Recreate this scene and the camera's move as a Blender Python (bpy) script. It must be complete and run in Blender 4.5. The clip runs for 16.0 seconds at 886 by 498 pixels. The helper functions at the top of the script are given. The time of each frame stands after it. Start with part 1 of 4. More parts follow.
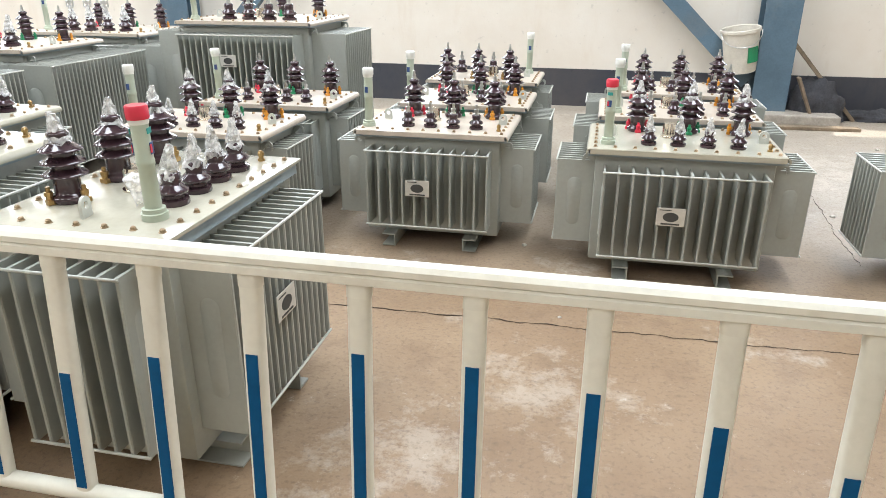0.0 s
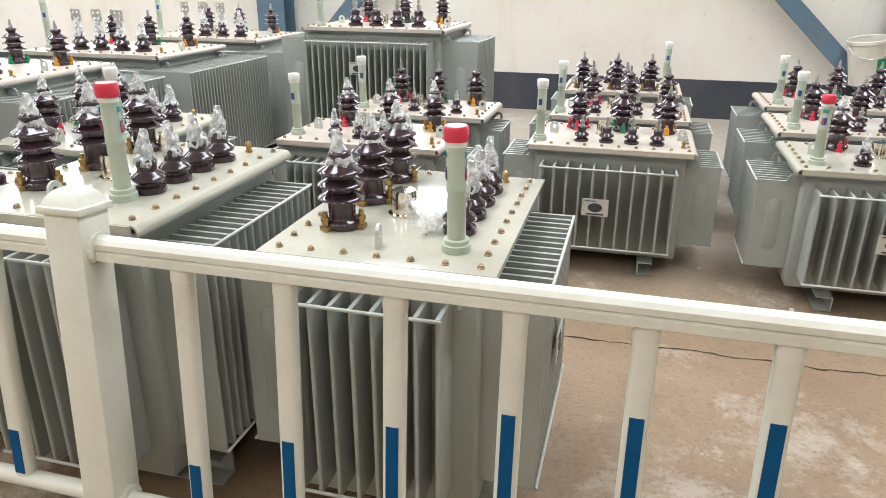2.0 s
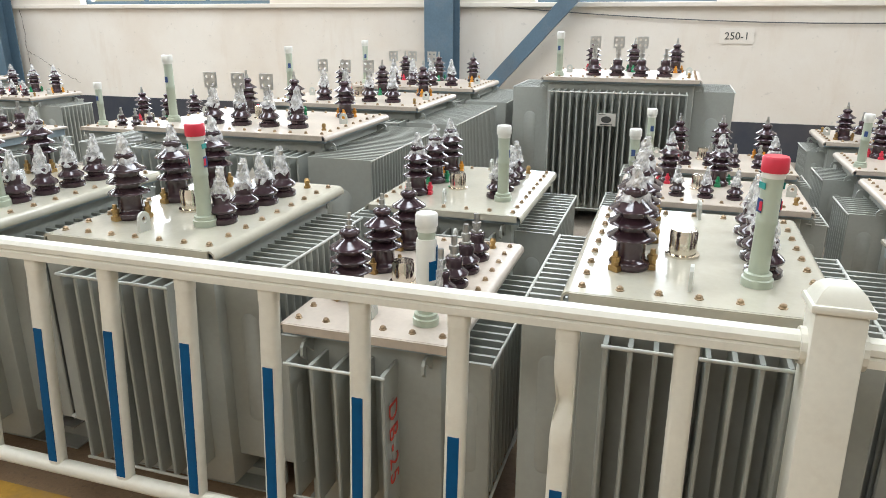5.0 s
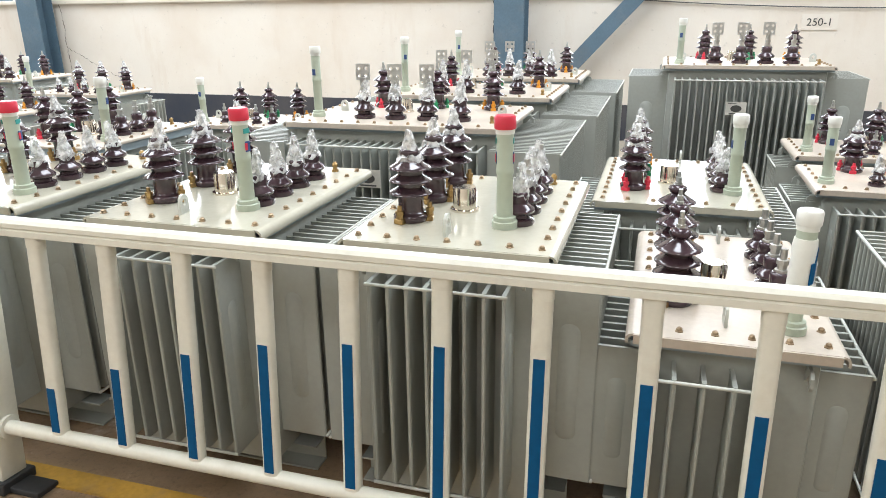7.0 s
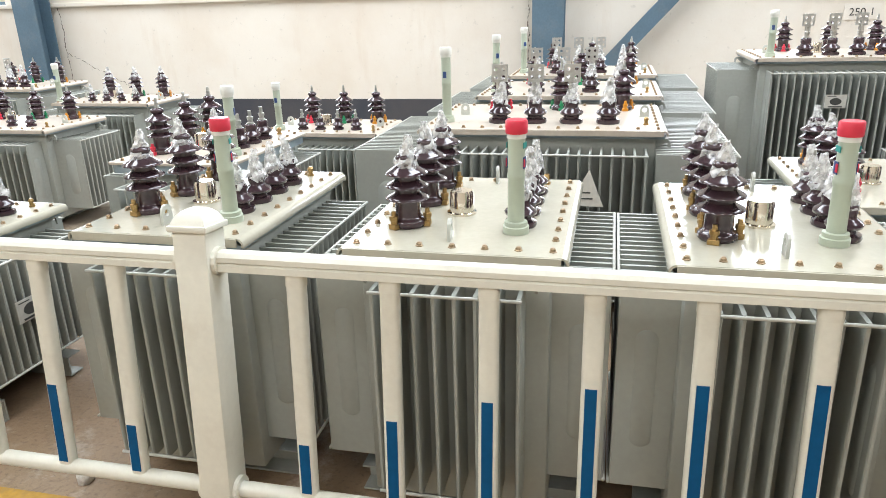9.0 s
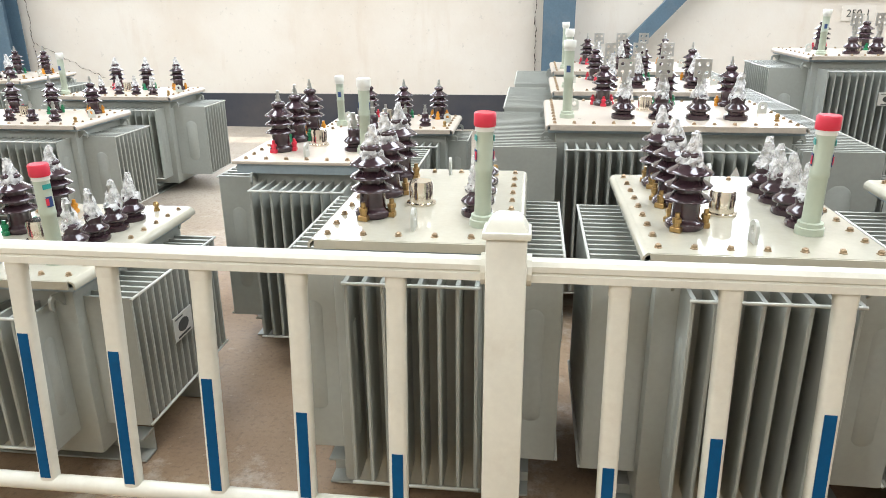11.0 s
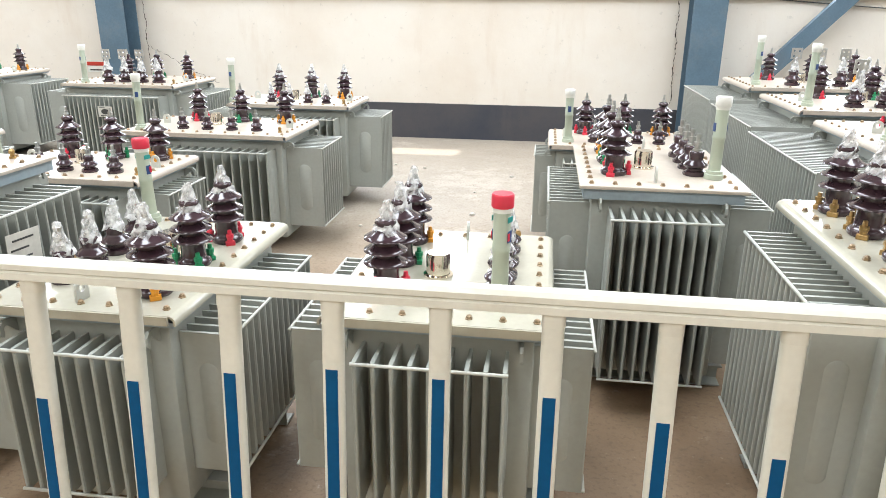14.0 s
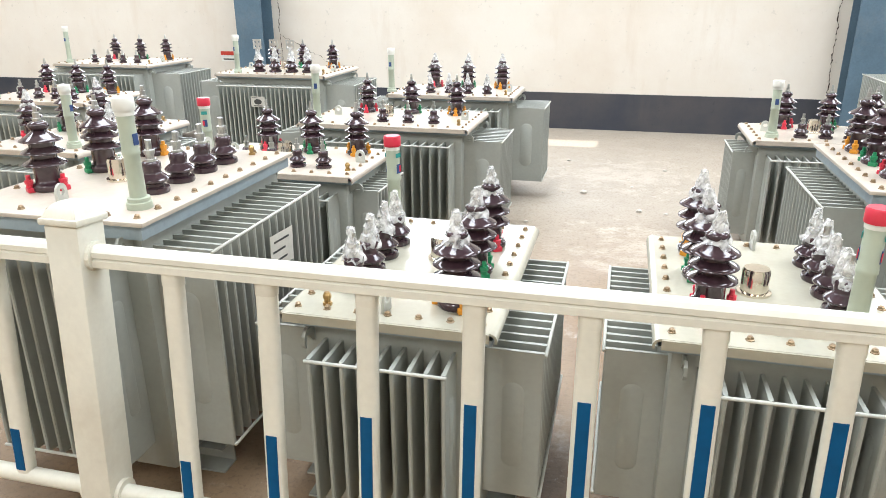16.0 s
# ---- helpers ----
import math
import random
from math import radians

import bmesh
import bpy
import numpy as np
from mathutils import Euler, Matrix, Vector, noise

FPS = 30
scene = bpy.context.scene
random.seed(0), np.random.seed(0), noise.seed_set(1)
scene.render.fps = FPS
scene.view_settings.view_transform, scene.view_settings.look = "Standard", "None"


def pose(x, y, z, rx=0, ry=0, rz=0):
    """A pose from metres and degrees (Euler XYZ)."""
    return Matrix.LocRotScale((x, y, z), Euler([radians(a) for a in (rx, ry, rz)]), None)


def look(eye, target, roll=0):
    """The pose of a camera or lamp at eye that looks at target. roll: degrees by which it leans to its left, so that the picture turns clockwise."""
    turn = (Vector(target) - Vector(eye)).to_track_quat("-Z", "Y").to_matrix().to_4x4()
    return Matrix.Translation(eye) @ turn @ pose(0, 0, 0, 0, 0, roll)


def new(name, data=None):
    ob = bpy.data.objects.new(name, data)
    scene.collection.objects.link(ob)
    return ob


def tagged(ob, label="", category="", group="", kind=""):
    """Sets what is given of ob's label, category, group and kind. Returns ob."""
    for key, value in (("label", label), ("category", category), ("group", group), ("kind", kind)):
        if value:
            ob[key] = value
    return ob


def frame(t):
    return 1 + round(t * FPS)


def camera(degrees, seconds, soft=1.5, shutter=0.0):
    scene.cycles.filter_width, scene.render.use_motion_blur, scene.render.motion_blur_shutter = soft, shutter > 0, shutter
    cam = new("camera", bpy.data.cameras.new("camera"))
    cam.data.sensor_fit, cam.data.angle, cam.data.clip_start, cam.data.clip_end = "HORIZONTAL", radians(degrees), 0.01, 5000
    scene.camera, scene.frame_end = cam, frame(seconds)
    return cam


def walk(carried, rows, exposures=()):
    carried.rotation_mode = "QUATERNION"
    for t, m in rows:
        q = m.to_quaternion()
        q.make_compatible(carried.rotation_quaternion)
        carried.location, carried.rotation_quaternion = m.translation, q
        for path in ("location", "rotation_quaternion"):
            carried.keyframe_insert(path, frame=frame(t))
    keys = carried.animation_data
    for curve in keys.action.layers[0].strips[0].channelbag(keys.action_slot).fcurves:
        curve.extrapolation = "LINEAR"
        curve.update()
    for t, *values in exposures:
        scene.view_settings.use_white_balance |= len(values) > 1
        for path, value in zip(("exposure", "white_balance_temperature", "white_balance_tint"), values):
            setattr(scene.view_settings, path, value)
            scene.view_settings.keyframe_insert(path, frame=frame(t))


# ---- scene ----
cam = camera(64.20, 16.0, soft=0.9)
PATH = [
    (0, look((-0.2317, 0.6953, 1.3944), (-0.6317, 2.5072, 0.6480), 0.05)),
    (0.5, look((-0.3820, 0.7734, 1.3911), (-0.8081, 2.5796, 0.6454), -0.42)),
    (1, look((-0.5560, 0.7762, 1.3838), (-0.9990, 2.5764, 0.6334), 1.39)),
    (1.5, look((-0.7813, 0.7216, 1.4013), (-1.2406, 2.5217, 0.6606), 0.69)),
    (2, look((-0.9635, 0.7326, 1.3910), (-1.4457, 2.5299, 0.6580), 0.29)),
    (2.5, look((-1.1798, 0.7690, 1.4053), (-1.6857, 2.5612, 0.6757), -0.25)),
    (3, look((-1.4249, 0.7281, 1.4125), (-1.9248, 2.5276, 0.6971), -0.21)),
    (3.5, look((-1.6637, 0.6807, 1.4132), (-2.1591, 2.4850, 0.7067), -0.44)),
    (4, look((-1.8899, 0.6888, 1.4061), (-2.4006, 2.4914, 0.7063), -0.99)),
    (4.5, look((-2.1440, 0.6432, 1.4192), (-2.7003, 2.4548, 0.7798), 0.90)),
    (5, look((-2.4123, 0.5518, 1.4236), (-2.9938, 2.3589, 0.7940), 0.00)),
    (7.5, look((-3.5045, 0.4523, 1.3922), (-4.0488, 2.2639, 0.7427), -0.95)),
    (8, look((-3.7146, 0.4691, 1.4058), (-4.2692, 2.2783, 0.7585), -1.91)),
    (10.5, look((-4.9272, 0.4055, 1.4177), (-5.1675, 2.2740, 0.7462), -0.44)),
    (11, look((-5.1283, 0.4307, 1.4057), (-5.3612, 2.3005, 0.7352), -0.50)),
    (11.5, look((-5.3648, 0.4996, 1.4170), (-5.6249, 2.3682, 0.7534), -0.92)),
    (12, look((-5.5866, 0.5044, 1.4130), (-5.8526, 2.3754, 0.7583), 0.11)),
    (12.5, look((-5.8052, 0.4747, 1.4157), (-6.0577, 2.3457, 0.7558), -0.21)),
    (13, look((-5.9970, 0.5080, 1.4019), (-6.2538, 2.3793, 0.7445), -0.41)),
    (13.5, look((-6.1951, 0.5554, 1.4101), (-6.4552, 2.4283, 0.7585), -0.41)),
    (14, look((-6.4003, 0.5554, 1.4040), (-6.6639, 2.4283, 0.7539), 0.51)),
    (14.5, look((-6.5949, 0.5350, 1.4043), (-6.8654, 2.4007, 0.7367), 0.03)),
    (15, look((-6.7460, 0.5678, 1.4000), (-7.0422, 2.4273, 0.7258), -0.35)),
    (15.5, look((-6.9026, 0.6146, 1.4118), (-7.3127, 2.4505, 0.7327), -1.55)),
    (16, look((-7.0339, 0.6025, 1.4115), (-7.4956, 2.4238, 0.7263), -0.30)),
]
walk(cam, PATH, [(0, 0.2), (1.5, 0.14), (3, -0.12), (4, -0.14), (4.5, -0.07), (5, -0.16), (7.5, 0.13), (10.5, 0.11), (13, 0.15), (16, 0.16)])

# ---------------------------------------------------------------- world, sun, lamps
world = bpy.data.worlds.new("sky")
scene.world = world
world.use_nodes = True
wn = world.node_tree
sky = wn.nodes.new("ShaderNodeTexSky")
sky.sky_type = 'NISHITA'
sky.sun_disc = False
sky.sun_elevation = radians(69)
sky.sun_rotation = radians(10)
wn.nodes["Background"].inputs["Strength"].default_value = 0.12
wn.links.new(sky.outputs[0], wn.nodes["Background"].inputs[0])

sun_data = bpy.data.lights.new("sun", 'SUN')
sun_data.energy, sun_data.angle, sun_data.color = 4.0, radians(0.5), (1.0, 0.95, 0.88)
sun = new("sun", sun_data)
sun.matrix_world = look((0.8, 14.9, 18), (0, 8, 0))


def lamp(name, x, y, z, target, sx, sy, watts, color=(1, 1, 1)):
    d = bpy.data.lights.new(name, 'AREA')
    d.shape, d.size, d.size_y, d.energy, d.color = 'RECTANGLE', sx, sy, watts, color
    o = new(name, d)
    o.matrix_world = look((x, y, z), target)
    return o


# daylight from the windows, plus unseen fill lamps added under the roof
DAY = (0.91, 0.98, 1.07)
for sx in (-13.5, -8.5, -3.5, 1.5):
    lamp("roof_fill_lamp", sx, 4.4, 6.34, (sx, 4.4, 0), 1.5, 6.0, 385, DAY)
for sx, wide in ((-8.5, 2.7), (-3.0, 1.7), (3.1, 2.3), (-12.5, 1.6)):
    lamp("window_daylight", sx, 8.72, 2.35, (sx, 0, 0.6), wide, 1.5, 95, DAY)
# unseen fill added on the walkway side, watts per bay to brighten tanks
for sx, watts in ((-13.5, 260), (-8.5, 270), (-3.5, 125), (1.5, 165)):
    lamp("roof_fill_lamp", sx, -3.6, 6.34, (sx, -3.6, 0), 1.5, 4.0, watts, (0.96, 0.98, 1.0))


# ---------------------------------------------------------------- materials
def mat(name, base, rough=0.5, metal=0.0, vary=0.08, scale=6.0, bump=0.05, fine=60.0, random_vary=0.0, dirt=None, dirt_amount=0.4, coat=0.0, alpha=None, spec=None):
    """Paint-like surface with blotches at a large scale, grain at a small one, and an optional second colour as dirt."""
    m = bpy.data.materials.new(name)
    m.use_nodes = True
    n, l = m.node_tree.nodes, m.node_tree.links
    b = n["Principled BSDF"]
    b.inputs["Roughness"].default_value = rough
    b.inputs["Metallic"].default_value = metal
    b.inputs["Coat Weight"].default_value = coat
    tc = n.new("ShaderNodeTexCoord")
    big = n.new("ShaderNodeTexNoise")
    big.inputs["Scale"].default_value, big.inputs["Detail"].default_value, big.inputs["Roughness"].default_value = scale, 6, 0.6
    small = n.new("ShaderNodeTexNoise")
    small.inputs["Scale"].default_value, small.inputs["Detail"].default_value = fine, 4
    vec = tc.outputs["Object"]
    if random_vary:
        info = n.new("ShaderNodeObjectInfo")
        add = n.new("ShaderNodeVectorMath")
        l.new(vec, add.inputs[0])
        comb = n.new("ShaderNodeCombineXYZ")
        mul = n.new("ShaderNodeMath")
        mul.operation, mul.inputs[1].default_value = 'MULTIPLY', 37.0
        l.new(info.outputs["Random"], mul.inputs[0])
        for k in range(3):
            l.new(mul.outputs[0], comb.inputs[k])
        l.new(comb.outputs[0], add.inputs[1])
        vec = add.outputs[0]
    l.new(vec, big.inputs["Vector"])
    l.new(vec, small.inputs["Vector"])
    ramp = n.new("ShaderNodeMapRange")
    ramp.inputs[1].default_value, ramp.inputs[2].default_value = 0.3, 0.7
    ramp.inputs[3].default_value, ramp.inputs[4].default_value = 1 - vary, 1 + vary
    l.new(big.outputs["Fac"], ramp.inputs[0])
    grain = n.new("ShaderNodeMapRange")
    grain.inputs[1].default_value, grain.inputs[2].default_value = 0.3, 0.7
    grain.inputs[3].default_value, grain.inputs[4].default_value = 1 - vary * 0.5, 1 + vary * 0.5
    l.new(small.outputs["Fac"], grain.inputs[0])
    mul2 = n.new("ShaderNodeMath")
    mul2.operation = 'MULTIPLY'
    l.new(ramp.outputs[0], mul2.inputs[0])
    l.new(grain.outputs[0], mul2.inputs[1])
    col = n.new("ShaderNodeVectorMath")
    col.operation = 'SCALE'
    col.inputs[0].default_value = base
    l.new(mul2.outputs[0], col.inputs["Scale"])
    out = col.outputs[0]
    if dirt:
        dn = n.new("ShaderNodeTexNoise")
        dn.inputs["Scale"].default_value, dn.inputs["Detail"].default_value, dn.inputs["Roughness"].default_value = scale * 0.7, 9, 0.7
        l.new(vec, dn.inputs["Vector"])
        dr = n.new("ShaderNodeMapRange")
        dr.inputs[1].default_value, dr.inputs[2].default_value = 0.52, 0.72
        dr.inputs[3].default_value, dr.inputs[4].default_value = 0.0, dirt_amount
        l.new(dn.outputs["Fac"], dr.inputs[0])
        mix = n.new("ShaderNodeMix")
        mix.data_type = 'RGBA'
        l.new(dr.outputs[0], mix.inputs[0])
        l.new(out, mix.inputs[6])
        mix.inputs[7].default_value = (*dirt, 1)
        out = mix.outputs[2]
    l.new(out, b.inputs["Base Color"])
    rr = n.new("ShaderNodeMapRange")
    rr.inputs[3].default_value, rr.inputs[4].default_value = max(0.02, rough - 0.08), min(1.0, rough + 0.12)
    l.new(big.outputs["Fac"], rr.inputs[0])
    l.new(rr.outputs[0], b.inputs["Roughness"])
    if bump:
        bp = n.new("ShaderNodeBump")
        bp.inputs["Strength"].default_value, bp.inputs["Distance"].default_value = bump, 0.01
        l.new(small.outputs["Fac"], bp.inputs["Height"])
        l.new(bp.outputs[0], b.inputs["Normal"])
    if alpha is not None:
        b.inputs["Alpha"].default_value = alpha
    if spec is not None:
        b.inputs["Specular IOR Level"].default_value = spec
    return m


M_COVER = mat("cover_paint", (0.45, 0.43, 0.345), 0.13, vary=0.05, scale=5, bump=0.03, random_vary=1, dirt=(0.42, 0.37, 0.29), dirt_amount=0.25, coat=0.3)
M_COVER_DUSTY = mat("dusty_cover_paint", (0.52, 0.455, 0.38), 0.30, vary=0.08, scale=7, bump=0.05, random_vary=1, dirt=(0.42, 0.34, 0.24), dirt_amount=0.5)
M_TANK = mat("tank_paint", (0.32, 0.335, 0.30), 0.38, vary=0.06, scale=4, bump=0.03, random_vary=1, dirt=(0.30, 0.29, 0.25), dirt_amount=0.35)
M_FIN = mat("fin_paint", (0.33, 0.345, 0.31), 0.40, vary=0.06, scale=3, bump=0.02, random_vary=1, dirt=(0.30, 0.29, 0.25), dirt_amount=0.3)
M_ROD = mat("rod_paint", (0.52, 0.53, 0.48), 0.4, vary=0.05)
M_FLANGE = mat("flange_paint", (0.27, 0.33, 0.36), 0.45, vary=0.1, scale=10)
M_PORCELAIN = mat("brown_porcelain", (0.042, 0.022, 0.028), 0.13, vary=0.25, scale=9, bump=0.01, coat=0.4, dirt=(0.12, 0.10, 0.09), dirt_amount=0.3, random_vary=1)
M_BRASS = mat("brass", (0.42, 0.28, 0.12), 0.35, 1.0, vary=0.2, scale=30)
M_BOLT = mat("zinc_bolt", (0.34, 0.25, 0.16), 0.45, 0.9, vary=0.2, scale=30, random_vary=1)
M_STEEL = mat("bare_steel", (0.55, 0.55, 0.53), 0.3, 0.9, vary=0.12, scale=30)
M_CHROME = mat("chrome", (0.78, 0.72, 0.62), 0.12, 1.0, vary=0.05)
M_TUBE = mat("tube_paint", (0.42, 0.47, 0.37), 0.35, vary=0.04, scale=8)
M_RED = mat("red_plastic", (0.62, 0.03, 0.06), 0.35, vary=0.05)
M_CAPWHITE = mat("white_plastic", (0.72, 0.72, 0.66), 0.4, vary=0.05)
M_GREEN = mat("green_plastic", (0.01, 0.22, 0.09), 0.35)
M_YELLOW = mat("yellow_plastic", (0.65, 0.27, 0.02), 0.35)
M_LABELBLUE = mat("label_blue", (0.03, 0.07, 0.2), 0.4)
M_TEAL = mat("label_teal", (0.03, 0.3, 0.27), 0.4)
M_RAIL = mat("white_railing", (0.69, 0.68, 0.585), 0.33, vary=0.05, scale=5, bump=0.03, dirt=(0.45, 0.38, 0.27), dirt_amount=0.3, random_vary=1)
M_STRIP = mat("blue_strip", (0.002, 0.075, 0.19), 0.6, vary=0.1, scale=20, spec=0.15)
M_BLACK = mat("black_rubber", (0.02, 0.02, 0.02), 0.7, vary=0.2)
M_PLATE = mat("name_plate", (0.58, 0.57, 0.52), 0.4, 0.3, vary=0.08, scale=20)
M_DARKHOLE = mat("print_and_hole_dark", (0.05, 0.05, 0.045), 0.6)
M_COLUMN = mat("column_paint", (0.085, 0.14, 0.185), 0.5, vary=0.15, scale=3, dirt=(0.2, 0.2, 0.19), dirt_amount=0.4)
M_WOOD = mat("old_wood", (0.20, 0.15, 0.10), 0.8, vary=0.3, scale=9, bump=0.3)
M_CLOTH = mat("dark_cloth", (0.045, 0.045, 0.05), 0.9, vary=0.4, scale=7, bump=0.5)
M_BUCKET = mat("bucket_plastic", (0.62, 0.58, 0.5), 0.5, vary=0.1, scale=6, dirt=(0.3, 0.25, 0.2))
M_CONC = mat("concrete_block", (0.36, 0.32, 0.27), 0.9, vary=0.2, scale=12, bump=0.4)
M_MORTAR = mat("dry_mortar", (0.55, 0.51, 0.45), 0.9, vary=0.15, scale=2, bump=0.3, random_vary=1)
M_PAPER = mat("paper_scrap", (0.6, 0.57, 0.5), 0.8, vary=0.1)
M_REDPAINT = mat("red_paint", (0.5, 0.04, 0.02), 0.6, vary=0.2)
M_ROOF = mat("roof_sheet", (0.45, 0.46, 0.46), 0.6, vary=0.1)
M_CRACK = mat("crack_dark", (0.05, 0.035, 0.025), 0.95, vary=0.3)
M_YELLOWLINE = mat("worn_yellow_paint", (0.44, 0.25, 0.035), 0.7, vary=0.2, scale=6, bump=0.1, dirt=(0.22, 0.15, 0.09), dirt_amount=0.8)
M_CABLE = mat("grey_cable", (0.08, 0.08, 0.08), 0.6)


def glassy(name, tint, mixture, rough):
    """Thin clear film: part see-through, part white gloss."""
    m = bpy.data.materials.new(name)
    m.use_nodes = True
    n, l = m.node_tree.nodes, m.node_tree.links
    b = n["Principled BSDF"]
    b.inputs["Base Color"].default_value = (*tint, 1)
    b.inputs["Roughness"].default_value = rough
    tr = n.new("ShaderNodeBsdfTransparent")
    mx = n.new("ShaderNodeMixShader")
    nz = n.new("ShaderNodeTexNoise")
    nz.inputs["Scale"].default_value, nz.inputs["Detail"].default_value = 55, 3
    tc = n.new("ShaderNodeTexCoord")
    l.new(tc.outputs["Object"], nz.inputs["Vector"])
    mr = n.new("ShaderNodeMapRange")
    mr.inputs[1].default_value, mr.inputs[2].default_value = 0.35, 0.65
    mr.inputs[3].default_value, mr.inputs[4].default_value = mixture - 0.25, mixture + 0.25
    l.new(nz.outputs["Fac"], mr.inputs[0])
    l.new(mr.outputs[0], mx.inputs[0])
    l.new(tr.outputs[0], mx.inputs[1])
    l.new(b.outputs[0], mx.inputs[2])
    l.new(mx.outputs[0], n["Material Output"].inputs["Surface"])
    return m


M_FILM = glassy("clear_film", (0.86, 0.86, 0.84), 0.44, 0.22)


def floor_material():
    m = bpy.data.materials.new("floor_concrete")
    m.use_nodes = True
    n, l = m.node_tree.nodes, m.node_tree.links
    b = n["Principled BSDF"]
    tc = n.new("ShaderNodeTexCoord")

    def noise_at(s, det, ro=0.6):
        t = n.new("ShaderNodeTexNoise")
        t.inputs["Scale"].default_value, t.inputs["Detail"].default_value, t.inputs["Roughness"].default_value = s, det, ro
        l.new(tc.outputs["Object"], t.inputs["Vector"])
        return t.outputs["Fac"]

    def rng(src, a, c, lo=0.0, hi=1.0):
        r = n.new("ShaderNodeMapRange")
        r.inputs[1].default_value, r.inputs[2].default_value, r.inputs[3].default_value, r.inputs[4].default_value = a, c, lo, hi
        l.new(src, r.inputs[0])
        return r.outputs[0]

    def blend(f, a, c):
        x = n.new("ShaderNodeMix")
        x.data_type = 'RGBA'
        l.new(f, x.inputs[0])
        for s, v in ((x.inputs[6], a), (x.inputs[7], c)):
            if isinstance(v, tuple):
                s.default_value = (*v, 1)
            else:
                l.new(v, s)
        return x.outputs[2]

    base = blend(rng(noise_at(0.9, 8), 0.35, 0.65), (0.225, 0.145, 0.083), (0.32, 0.225, 0.14))
    base = blend(rng(noise_at(4.5, 9, 0.7), 0.52, 0.72, 0, 0.55), base, (0.14, 0.085, 0.05))
    # paler and greyer stretch towards the wall and pale spills
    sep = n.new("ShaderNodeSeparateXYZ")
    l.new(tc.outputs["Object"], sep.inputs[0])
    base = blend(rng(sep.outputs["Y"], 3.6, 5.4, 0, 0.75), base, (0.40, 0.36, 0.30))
    base = blend(rng(noise_at(1.7, 12, 0.75), 0.57, 0.68, 0, 0.65), base, (0.58, 0.52, 0.44))
    for sx, sy, r in ((-0.35, 2.85, 0.55), (-0.75, 2.45, 0.5), (0.35, 5.6, 0.9), (-6.9, 4.6, 0.9), (-7.0, 6.4, 1.2), (1.4, 6.2, 1.2)):
        far = n.new("ShaderNodeVectorMath")
        far.operation = 'DISTANCE'
        l.new(tc.outputs["Object"], far.inputs[0])
        far.inputs[1].default_value = (sx, sy, 0)
        near = rng(far.outputs["Value"], r, 0.15 * r, 0.0, 0.22)
        both = n.new("ShaderNodeMath")
        l.new(near, both.inputs[0])
        l.new(noise_at(5.5, 14, 0.75), both.inputs[1])
        base = blend(rng(both.outputs[0], 0.64, 0.76, 0, 0.34), base, (0.60, 0.54, 0.46))
    base = blend(rng(noise_at(55, 4), 0.52, 0.7, 0, 0.5), base, (0.12, 0.08, 0.05))
    base = blend(rng(noise_at(14, 10, 0.8), 0.54, 0.66, 0, 0.45), base, (0.17, 0.11, 0.07))
    base = blend(rng(noise_at(24, 12, 0.8), 0.60, 0.68, 0, 0.5), base, (0.56, 0.49, 0.40))
    l.new(base, b.inputs["Base Color"])
    l.new(rng(noise_at(1.3, 6), 0.3, 0.7, 0.38, 0.75), b.inputs["Roughness"])
    bp = n.new("ShaderNodeBump")
    bp.inputs["Strength"].default_value, bp.inputs["Distance"].default_value = 0.35, 0.01
    l.new(noise_at(26, 8, 0.7), bp.inputs["Height"])
    l.new(bp.outputs[0], b.inputs["Normal"])
    return m


def wall_material(name, base, stain, amount, streak):
    m = bpy.data.materials.new(name)
    m.use_nodes = True
    n, l = m.node_tree.nodes, m.node_tree.links
    b = n["Principled BSDF"]
    b.inputs["Roughness"].default_value = 0.85
    tc = n.new("ShaderNodeTexCoord")

    def noise_at(s, det, stretch=(1, 1, 1)):
        mp = n.new("ShaderNodeMapping")
        mp.inputs["Scale"].default_value = stretch
        l.new(tc.outputs["Object"], mp.inputs[0])
        t = n.new("ShaderNodeTexNoise")
        t.inputs["Scale"].default_value, t.inputs["Detail"].default_value, t.inputs["Roughness"].default_value = s, det, 0.65
        l.new(mp.outputs[0], t.inputs["Vector"])
        return t.outputs["Fac"]

    def layer(prev, src, a, c, hi, colour):
        r = n.new("ShaderNodeMapRange")
        r.inputs[1].default_value, r.inputs[2].default_value, r.inputs[4].default_value = a, c, hi
        l.new(src, r.inputs[0])
        x = n.new("ShaderNodeMix")
        x.data_type = 'RGBA'
        l.new(r.outputs[0], x.inputs[0])
        if isinstance(prev, tuple):
            x.inputs[6].default_value = (*prev, 1)
        else:
            l.new(prev, x.inputs[6])
        x.inputs[7].default_value = (*colour, 1)
        return x.outputs[2]

    c = layer(base, noise_at(0.8, 8), 0.4, 0.75, amount, stain)
    c = layer(c, noise_at(2.2, 9, (1.5, 1.5, 0.25)), 0.58, 0.8, streak, stain)
    c = layer(c, noise_at(17, 5), 0.64, 0.70, 0.25, tuple(v * 0.45 for v in base))
    l.new(c, b.inputs["Base Color"])
    bp = n.new("ShaderNodeBump")
    bp.inputs["Strength"].default_value, bp.inputs["Distance"].default_value = 0.25, 0.01
    l.new(noise_at(14, 8), bp.inputs["Height"])
    l.new(bp.outputs[0], b.inputs["Normal"])
    return m


